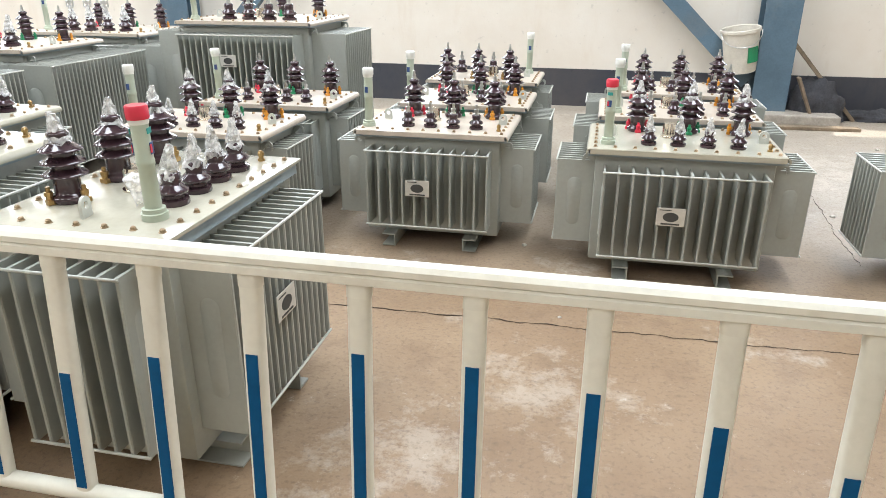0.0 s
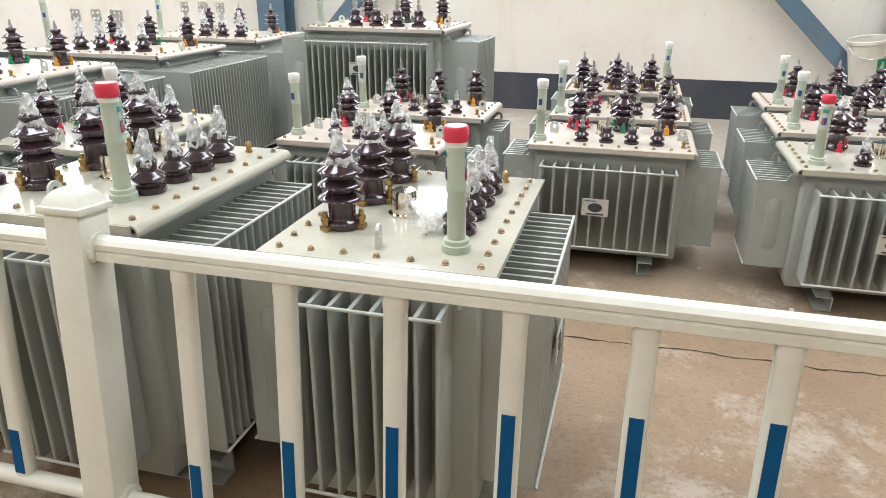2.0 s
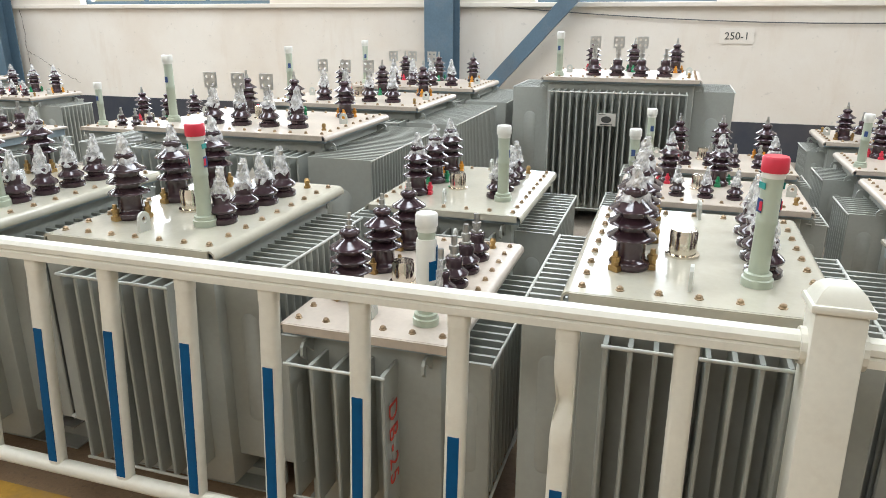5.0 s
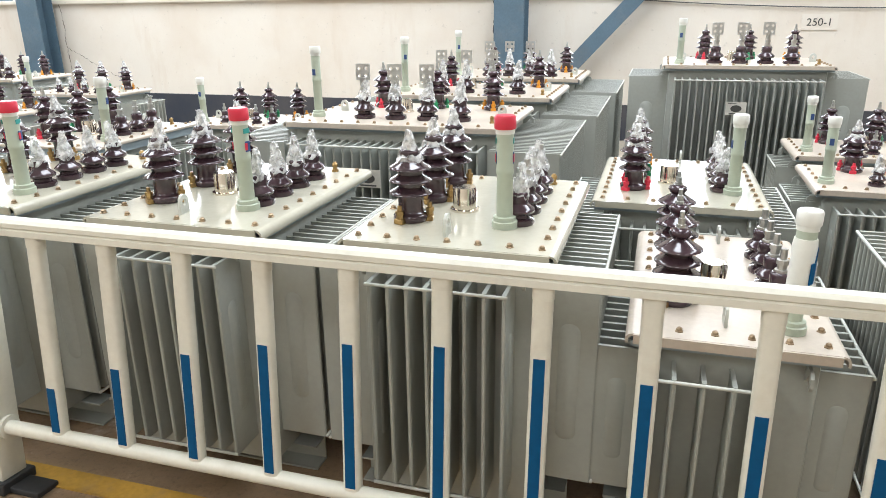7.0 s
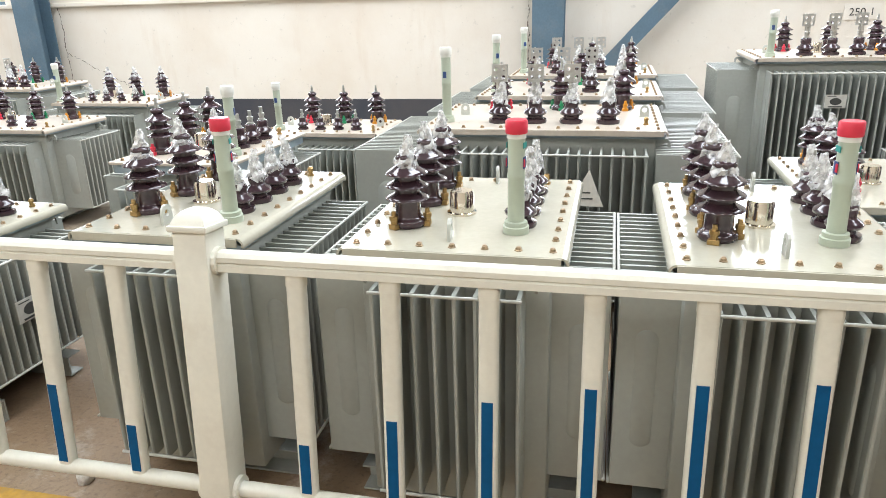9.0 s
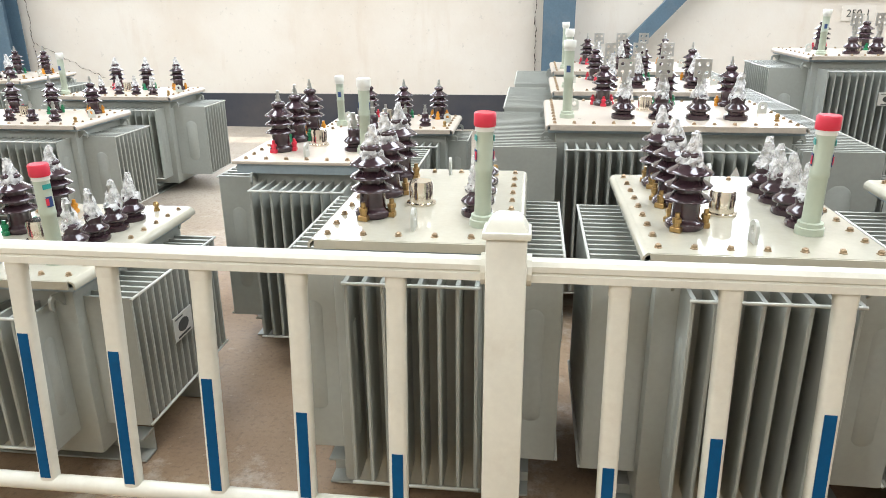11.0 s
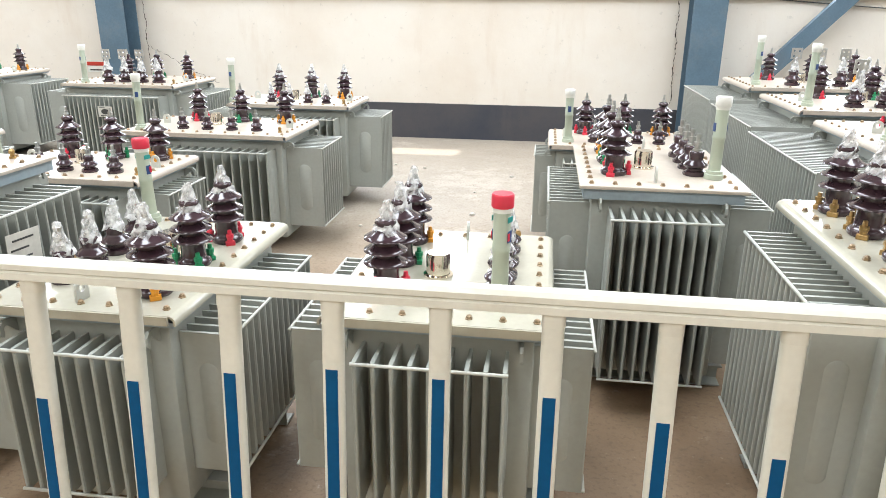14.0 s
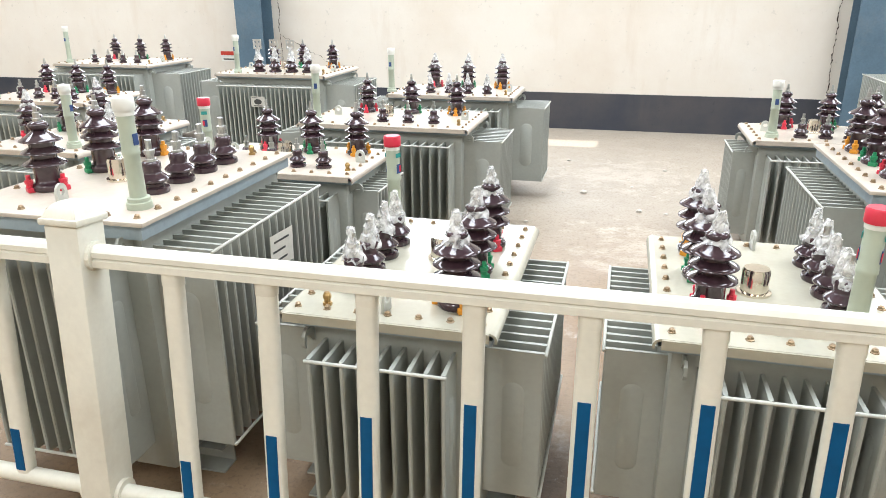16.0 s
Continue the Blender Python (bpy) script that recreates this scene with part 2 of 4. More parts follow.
M_FLOOR = floor_material()
M_WALL = wall_material("cream_plaster", (0.71, 0.665, 0.59), (0.58, 0.48, 0.37), 0.5, 0.6)
M_BAND = wall_material("navy_dado", (0.030, 0.036, 0.050), (0.10, 0.085, 0.075), 0.7, 0.4)


# ---------------------------------------------------------------- mesh helpers
def finish(name, bm, material, smooth=False):
    me = bpy.data.meshes.new(name)
    bmesh.ops.recalc_face_normals(bm, faces=bm.faces)
    bm.to_mesh(me)
    bm.free()
    me.materials.append(material)
    if smooth:
        me.shade_smooth() if smooth is True else me.set_sharp_from_angle(angle=radians(smooth))
        if smooth is not True:
            for p in me.polygons:
                p.use_smooth = True
            me.set_sharp_from_angle(angle=radians(smooth))
    return me


def box(x0, x1, y0, y1, z0, z1, bevel=0.0, bm=None):
    bm = bm or bmesh.new()
    vs = [bm.verts.new((x, y, z)) for z in (z0, z1) for y in (y0, y1) for x in (x0, x1)]
    fs = [bm.faces.new([vs[i] for i in q]) for q in ((0, 2, 3, 1), (4, 5, 7, 6), (0, 1, 5, 4), (2, 6, 7, 3), (0, 4, 6, 2), (1, 3, 7, 5))]
    if bevel:
        es = list({e for f in fs for e in f.edges})
        bmesh.ops.bevel(bm, geom=es, offset=bevel, segments=2, profile=0.5, affect='EDGES')
    return bm


def lathe(profile, seg=20, bm=None, at=(0, 0, 0)):
    """Solid turned about z from (radius, height) pairs."""
    bm = bm or bmesh.new()
    rings = []
    for r, z in profile:
        rings.append([bm.verts.new((at[0] + r * math.cos(2 * math.pi * i / seg), at[1] + r * math.sin(2 * math.pi * i / seg), at[2] + z)) for i in range(seg)])
    for a, c in zip(rings, rings[1:]):
        for i in range(seg):
            bm.faces.new((a[i], a[(i + 1) % seg], c[(i + 1) % seg], c[i]))
    bm.faces.new(rings[0][::-1])
    bm.faces.new(rings[-1])
    return bm


def prism(points, axis, a, c, bm=None):
    """Closed outline in the plane across axis, pulled from a to c along it."""
    bm = bm or bmesh.new()

    def put(u, v, w):
        return {'x': (w, u, v), 'y': (u, w, v), 'z': (u, v, w)}[axis]
    r0 = [bm.verts.new(put(u, v, a)) for u, v in points]
    r1 = [bm.verts.new(put(u, v, c)) for u, v in points]
    k = len(points)
    for i in range(k):
        bm.faces.new((r0[i], r0[(i + 1) % k], r1[(i + 1) % k], r1[i]))
    bm.faces.new(r0[::-1])
    bm.faces.new(r1)
    return bm


def rod(p, q, r, seg=8, bm=None):
    bm = bm or bmesh.new()
    p, q = Vector(p), Vector(q)
    turn = (q - p).to_track_quat("Z", "Y")
    n = len(bm.verts)
    rings = [[bm.verts.new(base + turn @ Vector((r * math.cos(2 * math.pi * i / seg), r * math.sin(2 * math.pi * i / seg), 0))) for i in range(seg)] for base in (p, q)]
    for i in range(seg):
        bm.faces.new((rings[0][i], rings[0][(i + 1) % seg], rings[1][(i + 1) % seg], rings[1][i]))
    bm.faces.new(rings[0][::-1])
    bm.faces.new(rings[1])
    return bm


CACHE = {}


def shared(key, build, material, smooth=False):
    """One mesh for all alike pieces."""
    if key not in CACHE:
        CACHE[key] = finish(str(key[0]), build(), material, smooth)
    return CACHE[key]


def child(name, me, parent, m=None, label=""):
    o = new(name, me)
    o.parent = parent
    if m is not None:
        o.matrix_local = m
    if label:
        o["label"] = label
    return o


def part(name, bm, material, parent, label="", smooth=False, m=None):
    return child(name, finish(name, bm, material, smooth), parent, m, label)


def thing(name, m, label, category, group="", kind=""):
    o = new(name)
    o.matrix_world = m
    o.empty_display_size = 0.1
    return tagged(o, label, category, group, kind)


def setting(name, bm, material, label, category, smooth=False):
    return tagged(new(name, finish(name, bm, material, smooth)), label, category, "", "structure")


# ---------------------------------------------------------------- hall
WALL_Y, X0, X1, Y0, ROOF = 8.39, -17.0, 8.0, -8.6, 6.4
setting("floor", box(X0 - 0.3, X1 + 0.3, Y0 - 0.3, WALL_Y + 0.3, -0.2, 0.0), M_FLOOR, "worn brown concrete floor with pale spills, paler and greyer towards the wall", "floor")
SILL, HEAD = 1.55, 3.15
BAYS = ((-16.4, -14.6), (-13.4, -11.7), (-9.9, -7.1), (-3.9, -2.1), (1.9, 4.3), (5.2, 7.4))
def piers():
    bm = box(X0, X1, WALL_Y, WALL_Y + 0.26, HEAD, ROOF)
    spans = [X0] + [v for bay in BAYS for v in bay] + [X1]
    for a, c in zip(spans[::2], spans[1::2]):
        box(a, c, WALL_Y, WALL_Y + 0.26, SILL, HEAD, bm=bm)
    return bm


bm = box(X0, X1, WALL_Y, WALL_Y + 0.26, 0.385, SILL - 0.05)
setting("wall_north", bm, M_WALL, "cream plastered wall, chipped and stained", "wall")
setting("wall_north_dado", box(X0, X1, WALL_Y - 0.006, WALL_Y + 0.26, 0.0, 0.385), M_BAND, "dark navy painted band along the foot of the wall", "wall")
setting("window_sill", box(X0, X1, WALL_Y - 0.05, WALL_Y + 0.28, SILL - 0.05, SILL, 0.008), M_WALL, "cream plastered window ledge along the wall", "window sill")
setting("wall_north_upper", piers(), M_WALL, "cream plastered wall above the windows", "wall")
setting("wall_south", box(X0, X1, Y0 - 0.26, Y0, 0.0, ROOF), M_WALL, "cream plastered wall across the hall", "wall")
setting("wall_east", box(X1, X1 + 0.26, Y0, WALL_Y, 0.0, ROOF), M_WALL, "cream plastered end wall", "wall")
setting("wall_west", box(X0 - 0.26, X0, Y0, WALL_Y, 0.0, ROOF), M_WALL, "cream plastered end wall", "wall")
bm = bmesh.new()
edges = [X0, -14.25, -12.75, -9.25, -7.75, -4.25, -2.75, 0.75, 2.25, X1]
for a, c in zip(edges[::2], edges[1::2]):
    box(a, c, Y0 - 0.3, WALL_Y + 0.3, ROOF, ROOF + 0.1, bm=bm)
for a, c in zip(edges[1::2], edges[2::2]):
    box(a, c, -1.4, 1.4, ROOF, ROOF + 0.1, bm=bm)
    box(a, c, Y0 - 0.3, -5.8, ROOF, ROOF + 0.1, bm=bm)
    box(a, c, 7.4, WALL_Y + 0.3, ROOF, ROOF + 0.1, bm=bm)
# opaque sheets added out of view to keep the sun off the floor
for a, c in zip(edges[1::2], edges[2::2]):
    setting("roof_sun_blocker", box(a - 0.02, c + 0.02, -5.9, -1.3, ROOF + 0.12, ROOF + 0.13), M_CAPWHITE, "opaque white sheet added out of view to block the sun", "roof light")
    setting("roof_sun_blocker", box(a - 0.02, c + 0.02, 1.3, 7.5, ROOF + 0.12, ROOF + 0.13), M_CAPWHITE, "opaque white sheet added out of view to block the sun", "roof light")
setting("ceiling", bm, M_ROOF, "unseen grey sheet roof with long openings added for overhead light", "ceiling")

for k, cx in enumerate((-11.12, -4.87, 1.35)):
    col = thing("steel_column", pose(cx, WALL_Y - 0.2, 0), "blue-grey painted steel column against the wall", "column", "wall columns", "structure")
    part("flange", box(-0.16, 0.16, -0.16, -0.148, 0, ROOF, 0.002), M_COLUMN, col)
    part("flange", box(-0.16, 0.16, 0.088, 0.10, 0, ROOF, 0.002), M_COLUMN, col)
    part("web", box(-0.005, 0.005, -0.148, 0.088, 0, ROOF), M_COLUMN, col)
for p, q in (((-4.66, 0.33), (-2.3, 2.89)), ((1.16, 0.34), (-1.26, 2.65))):
    d = Vector((q[0] - p[0], q[1] - p[1]))
    brace = thing("cross_brace", pose(p[0], WALL_Y - 0.16, p[1], 0, -math.degrees(math.atan2(d.y, d.x)), 0), "blue-grey steel channel brace between wall columns", "brace", "braces", "structure")
    part("web", box(0, d.length, -0.05, -0.043, -0.075, 0.075), M_COLUMN, brace)
    part("flange", box(0, d.length, -0.043, 0.03, -0.075, -0.068), M_COLUMN, brace)
    part("flange", box(0, d.length, -0.043, 0.03, 0.068, 0.075), M_COLUMN, brace)
for wx, (a, c) in enumerate(BAYS):
    win = thing("window_%d" % (wx + 1), pose(a, WALL_Y + 0.12, SILL), "steel-framed factory window over the wall ledge", "window", "windows", "structure")
    n = round((c - a) / 0.85)
    for k in range(n + 1):
        u = (c - a - 0.04) * k / n
        part("window_frame", box(u, u + 0.04, -0.02, 0.02, 0.0, HEAD - SILL), M_COLUMN, win)
    for fz in (0.0, HEAD - SILL - 0.04):
        part("window_frame", box(0.0, c - a, -0.018, 0.018, fz, fz + 0.04), M_COLUMN, win)


# ---------------------------------------------------------------- power transformers
def hv_profile():
    """Base flange, core, three thin flaring sheds and a bell under the terminal."""
    pts = [(0.045, 0.0), (0.049, 0.005), (0.049, 0.015), (0.044, 0.021), (0.037, 0.025), (0.035, 0.032), (0.035, 0.070)]
    for z, r in ((0.074, 0.060), (0.108, 0.059), (0.142, 0.058)):
        pts += [(0.037, z), (r - 0.006, z + 0.001), (r, z + 0.003), (r - 0.001, z + 0.006), (r - 0.009, z + 0.011), (0.039, z + 0.017), (0.034, z + 0.021)]
    return pts + [(0.026, 0.168), (0.020, 0.174), (0.025, 0.179), (0.029, 0.186), (0.026, 0.194), (0.017, 0.199), (0.010, 0.201)]


def lv_profile():
    return [(0.038, 0), (0.040, 0.005), (0.038, 0.014), (0.027, 0.018), (0.026, 0.024), (0.038, 0.030), (0.040, 0.036), (0.036, 0.042), (0.025, 0.05), (0.022, 0.055), (0.024, 0.062), (0.024, 0.078), (0.02, 0.082)]


def film_mesh(seed, r, h):
    """Crumpled bag pulled over a terminal."""
    rnd = random.Random(seed)
    bm = bmesh.new()
    seg, rows_n = 14, 8
    grid = []
    for j in range(rows_n):
        f = j / (rows_n - 1)
        rad = r * (1.0 - 0.78 * f ** 0.8)
        grid.append([bm.verts.new((rad * (1 + rnd.uniform(-0.28, 0.28)) * math.cos(6.283 * i / seg) + 0.006 * f * rnd.uniform(-1, 1),
                                   rad * (1 + rnd.uniform(-0.28, 0.28)) * math.sin(6.283 * i / seg),
                                   h * f + (rnd.uniform(-0.012, 0.004) if j == 0 else rnd.uniform(-0.004, 0.004)))) for i in range(seg)])
    for a, c in zip(grid, grid[1:]):
        for i in range(seg):
            bm.faces.new((a[i], a[(i + 1) % seg], c[(i + 1) % seg], c[i]))
    bm.faces.new(grid[-1])
    return bm


def fin_mesh(depth, height, pressed):
    """One cooling fin: a hollow sheet, thicker at its outer fold, standing along +y; outer ones carry a pressed ring."""
    bm = prism([(-0.004, 0), (0.004, 0), (0.0055, depth - 0.004), (0.003, depth), (-0.003, depth), (-0.0055, depth - 0.004)], 'z', 0, height)
    if pressed:
        w, h = depth * 0.30, height * 0.56
        for s in (-1, 1):
            ring_o, ring_i = [], []
            for k in range(20):
                a = 2 * math.pi * k / 20
                cx, cz = math.cos(a), math.sin(a)
                oz = (h / 2 - w / 2) * (1 if cz >= 0 else -1)
                for ring, rr, off in ((ring_o, w / 2 + 0.006, 0.0045), (ring_i, w / 2 - 0.002, 0.0085)):
                    ring.append(bm.verts.new((s * off, depth * 0.52 + rr * cx, height * 0.5 + oz + rr * cz)))
            for k in range(20):
                bm.faces.new((ring_o[k], ring_o[(k + 1) % 20], ring_i[(k + 1) % 20], ring_i[k]))
            bm.faces.new(ring_i)
    return bm


def lug_mesh():
    bm = bmesh.new()
    outer = [(-0.022, 0), (0.022, 0), (0.022, 0.038)] + [(0.022 * math.cos(a), 0.038 + 0.022 * math.sin(a)) for a in (0.5, 1.05, 1.57, 2.1, 2.64)] + [(-0.022, 0.038)]
    inner = [(0.0105 * math.cos(2 * math.pi * k / 12 - 1.57), 0.036 + 0.0105 * math.sin(2 * math.pi * k / 12 - 1.57)) for k in range(12)]
    layers = []
    for y in (-0.004, 0.004):
        o = [bm.verts.new((u, y, v)) for u, v in outer]
        i = [bm.verts.new((u, y, v)) for u, v in inner]
        eds = [bm.edges.new((r[k], r[(k + 1) % len(r)])) for r in (o, i) for k in range(len(r))]
        bmesh.ops.triangle_fill(bm, use_beauty=True, edges=eds)
        layers.append((o, i))
    for a, c in zip(layers[0], layers[1]):
        for k in range(len(a)):
            bm.faces.new((a[k], a[(k + 1) % len(a)], c[(k + 1) % len(a)], c[k]))
    return bm


def cover_mesh(L, W, curl):
    """Lid: a plate with two edges rolled down over the tank flange."""
    if curl == 'n':
        return box(-L / 2, L / 2, -W / 2, W / 2, -0.012, 0.0, 0.002)
    span, run = (W, L) if curl == 'y' else (L, W)
    t, r = 0.006, 0.019
    top, low = [], []
    h = span / 2
    for k in range(7):
        a = math.radians(115) * k / 6
        top.append((h - r + r * math.sin(a), -r + r * math.cos(a)))
        low.append((h - r + (r - t) * math.sin(a), -r + (r - t) * math.cos(a)))
    outline = [(-u, v) for u, v in top[::-1]] + top + low[::-1] + [(-u, v) for u, v in low]
    bm = prism(outline, 'x' if curl == 'y' else 'y', -run / 2, run / 2)
    # folded strip on the two straight edges
    for s in (-1, 1):
        a, c = sorted((s * (run / 2 - 0.001), s * (run / 2 + 0.006)))
        if curl == 'y':
            box(a, c, -h + r, h - r, -0.024, -0.001, bm=bm)
        else:
            box(-h + r, h - r, a, c, -0.024, -0.001, bm=bm)
    return bm


def channel(length, h):
    return prism([(-0.035, 0), (0.035, 0), (0.035, 0.006), (-0.028, 0.006), (-0.028, h - 0.006), (0.035, h - 0.006), (0.035, h), (-0.035, h)], 'y', -length / 2, length / 2)


def clamp_mesh():
    bm = box(-0.012, 0.012, -0.008, 0.010, 0.0, 0.012, 0.002)
    lathe([(0.008, 0.012), (0.008, 0.02), (0.010, 0.021), (0.010, 0.030), (0.006, 0.031), (0.005, 0.042)], 8, bm)
    return bm


def transformer(name, cx, cy, rot, L, W, top, label, curl='y', cap="white", film=(1, 1), caps_coloured=False, flat=False, side=0.15, end=0.12,
                dusty=False, plate=True, seed=0, yaw=0.0, fins_side=None, fins_end=None, bank=0.082, tube_h=0.26, lettered=False, bag=False, torn=False, tube_at=None, end_width=None, end_shift=0.0, fins_from=0.178, low=0.09):
    rnd = random.Random(seed)
    lid_mat = M_COVER_DUSTY if dusty else M_COVER
    t = thing(name, pose(cx, cy, 0, 0, 0, rot + yaw), label, "transformer", "stored transformers")
    tl, tw = L - 0.09, W - 0.09
    part("tank", box(-tl / 2, tl / 2, -tw / 2, tw / 2, low, top - 0.03, 0.012), M_TANK, t, smooth=40)
    part("flange", box(-L / 2 + 0.012, L / 2 - 0.012, -W / 2 + 0.014, W / 2 - 0.014, top - (0.038 if curl != "n" else 0.05), top - (0.0235 if curl != "n" else 0.014)), M_FLANGE, t, "blue-grey bolted tank flange")
    part("lid", cover_mesh(L, W, curl), lid_mat, t, "cream-grey painted lid", smooth=35, m=pose(0, 0, top))
    for s in (-1, 1):
        foot = part("foot_channel", channel(W + 0.06, low - 0.004), M_TANK, t, m=pose(s * L * 0.27, 0, 0.004, 0, 0, 0 if s > 0 else 180))
    # banks of cooling fins on the four sides
    z0, z1 = fins_from, top - bank
    fh = z1 - z0
    for axis in ('side', 'end'):
        depth = side if axis == 'side' else end
        width = tl - 0.09 if axis == 'side' else (end_width or tw - 0.13)
        count = (fins_side if axis == 'side' else fins_end) or max(4, round(width / 0.045) + 1)
        me = shared(("fin", round(depth, 3), round(fh, 3)), lambda: fin_mesh(depth, fh, False), M_FIN)
        me_out = shared(("outer_fin", round(depth, 3), round(fh, 3)), lambda: fin_mesh(depth, fh, True), M_FIN, 30)
        for s in (-1, 1):
            turn = (180 if s < 0 else 0) if axis == 'side' else (90 if s < 0 else -90)
            off = tw / 2 if axis == 'side' else tl / 2
            base = pose(0, end_shift if axis == "end" else 0, 0, 0, 0, turn)
            for k in range(count):
                u = -width / 2 + width * k / (count - 1)
                child("cooling_fin", me_out if k in (0, count - 1) else me, t, base @ pose(u, off - 0.004, z0))
            for z in (z0 + 0.006, z1 - 0.004):
                rm = shared(("fin_rod", round(width, 3)), lambda: rod((-width / 2 - 0.008, 0, 0), (width / 2 + 0.008, 0, 0), 0.0045), M_ROD, True)
                child("fin_rod", rm, t, base @ pose(0, off + depth - 0.001, z))
    # lid bolts
    bolt = shared(("bolt",), lambda: lathe([(0.010, 0), (0.010, 0.002), (0.0075, 0.003), (0.0075, 0.008), (0.006, 0.009), (0.004, 0.011)], 6), M_BOLT)
    nx, ny = max(4, round(L / 0.092)), max(3, round(W / 0.10))
    ring = [(-L / 2 + 0.04 + (L - 0.08) * k / nx, s * (W / 2 - 0.042)) for k in range(nx + 1) for s in (-1, 1)]
    ring += [(s * (L / 2 - 0.04), -W / 2 + 0.042 + (W - 0.084) * k / ny) for k in range(1, ny) for s in (-1, 1)]
    for u, v in ring:
        child("lid_bolt", bolt, t, pose(u, v, top, 0, 0, rnd.uniform(0, 60)))
    # bushings
    hv = shared(("bushing",), lambda: lathe(hv_profile(), 24), M_PORCELAIN, 50)
    lv = shared(("small_bushing",), lambda: lathe(lv_profile(), 20), M_PORCELAIN, 50)
    stem = shared(("terminal",), lambda: lathe([(0.012, 0), (0.012, 0.008), (0.009, 0.009), (0.009, 0.024), (0.006, 0.025), (0.006, 0.042)], 8), M_STEEL)
    lv_stem = shared(("stud",), lambda: lathe([(0.016, 0), (0.016, 0.008), (0.011, 0.009), (0.011, 0.02), (0.014, 0.021), (0.014, 0.032), (0.008, 0.033), (0.008, 0.058)], 8), M_STEEL)
    clamp = [shared(("clamp", k), clamp_mesh, m) for k, m in enumerate((M_BRASS, M_RED, M_GREEN, M_YELLOW))]
    fr_y = W * 0.27
    for k, fx in enumerate((-0.23, 0.05, 0.33)):
        b = child("high_voltage_bushing", hv, t, pose(fx * L, fr_y, top), "glossy dark brown ribbed porcelain bushing")
        child("terminal", stem, b, pose(0, 0, 0.200))
        for q in range(3):
            a = rnd.uniform(-0.2, 0.2) + q * 2.094 + 0.6
            kind = (k + 1) if caps_coloured else 0
            child("clamp", clamp[kind], b, pose(0.052 * math.cos(a), 0.052 * math.sin(a), 0.0, 0, 0, math.degrees(a) + 90) @ Matrix.Scale(1.2, 4))
        if film[0]:
            v = rnd.randrange(4)
            child("film_wrap", shared(("film", v), lambda: film_mesh(v, 0.034, 0.078), M_FILM), b, pose(0, 0, 0.168, rnd.uniform(-5, 5), rnd.uniform(-5, 5), rnd.uniform(0, 360)), "clear plastic film wrap")
    for k, fx in enumerate((-0.18, -0.03, 0.12, 0.27)):
        b = child("low_voltage_bushing", lv, t, pose(fx * L, -W * 0.25, top) @ Matrix.Scale(1.35 if flat else 0.9 if rot == 0 else 1.1, 4), "short brown porcelain bushing")
        child("stud", lv_stem, b, pose(0, 0, 0.08))
        if flat and k < 3:
            child("flat_terminal", shared(("flat_terminal",), flat_terminal, M_STEEL), b, pose(0, 0, 0.125))
        if film[1]:
            v = 4 + rnd.randrange(4)
            child("film_wrap", shared(("film", v), lambda: film_mesh(v, 0.029, 0.078), M_FILM), b, pose(0, 0, 0.072, rnd.uniform(-6, 6), rnd.uniform(-6, 6), rnd.uniform(0, 360)), "clear plastic film wrap")
    # oil level tube
    tube = child("oil_gauge_tube", shared(("tube", tube_h), lambda: lathe([(0.034, 0), (0.034, 0.018), (0.030, 0.020), (0.030, 0.030), (0.022, 0.032), (0.021, tube_h * 0.55), (0.023, tube_h * 0.56), (0.023, tube_h * 0.60), (0.022, tube_h * 0.61), (0.022, tube_h)], 20), M_TUBE, 40),
                 t, pose(*(tube_at or (-L / 2 + 0.11, -W / 2 + 0.11)), top, rnd.uniform(-0.8, 0.8), rnd.uniform(-0.8, 0.8), rnd.uniform(-30, 30)), "grey-green painted oil gauge tube")
    child("tube_collar", shared(("tube_collar",), lambda: lathe([(0.0245, 0), (0.0245, 0.012)], 20), M_CAPWHITE, 40), tube, pose(0, 0, tube_h - 0.012))
    child("tube_cap", shared(("tube_cap", cap), lambda: lathe([(0.027, 0), (0.028, 0.003), (0.028, 0.03), (0.025, 0.034)], 20), M_RED if cap == "red" else M_CAPWHITE, 40), tube, pose(0, 0, tube_h), "red plastic cap" if cap == "red" else "off-white plastic cap")
    for s in (-1, 1):
        child("gauge_window", shared(("gauge_window",), lambda: box(-0.009, 0.009, -0.0012, 0.0012, 0, 0.030, 0.0005), M_LABELBLUE), tube, pose(0, 0.0218 * s, tube_h * 0.66))
        if cap == "red":
            child("label_mark", shared(("label_mark",), lambda: box(-0.012, 0.012, -0.001, 0.001, 0, 0.014, 0.0004), M_TEAL), tube, pose(0, 0.0222 * s, tube_h * 0.86))
            child("label_mark", shared(("label_red",), lambda: box(-0.006, 0.003, -0.001, 0.001, 0, 0.02, 0.0004), M_RED), tube, pose(-0.005, 0.0232 * s, tube_h * 0.68))
    if torn:
        sleeve = child("label_sleeve", shared(("label_sleeve",), lambda: lathe([(0.0235, 0), (0.026, 0.004), (0.0255, 0.07), (0.027, 0.10), (0.0245, 0.12)], 14), M_CAPWHITE, 30), tube, pose(0, 0, tube_h * 0.42), "torn white printed sleeve")
        for a, z, h in ((-2.2, 0.015, 0.05), (-1.3, 0.04, 0.06), (-0.6, 0.01, 0.035)):
            child("sleeve_print", shared(("sleeve_print", a), lambda: box(-0.010, 0.010, -0.0015, 0.0015, 0, h, 0.0005), M_STRIP), sleeve, pose(0.0262 * math.cos(a), 0.0262 * math.sin(a), z, 0, 0, math.degrees(a) + 90), "blue print")
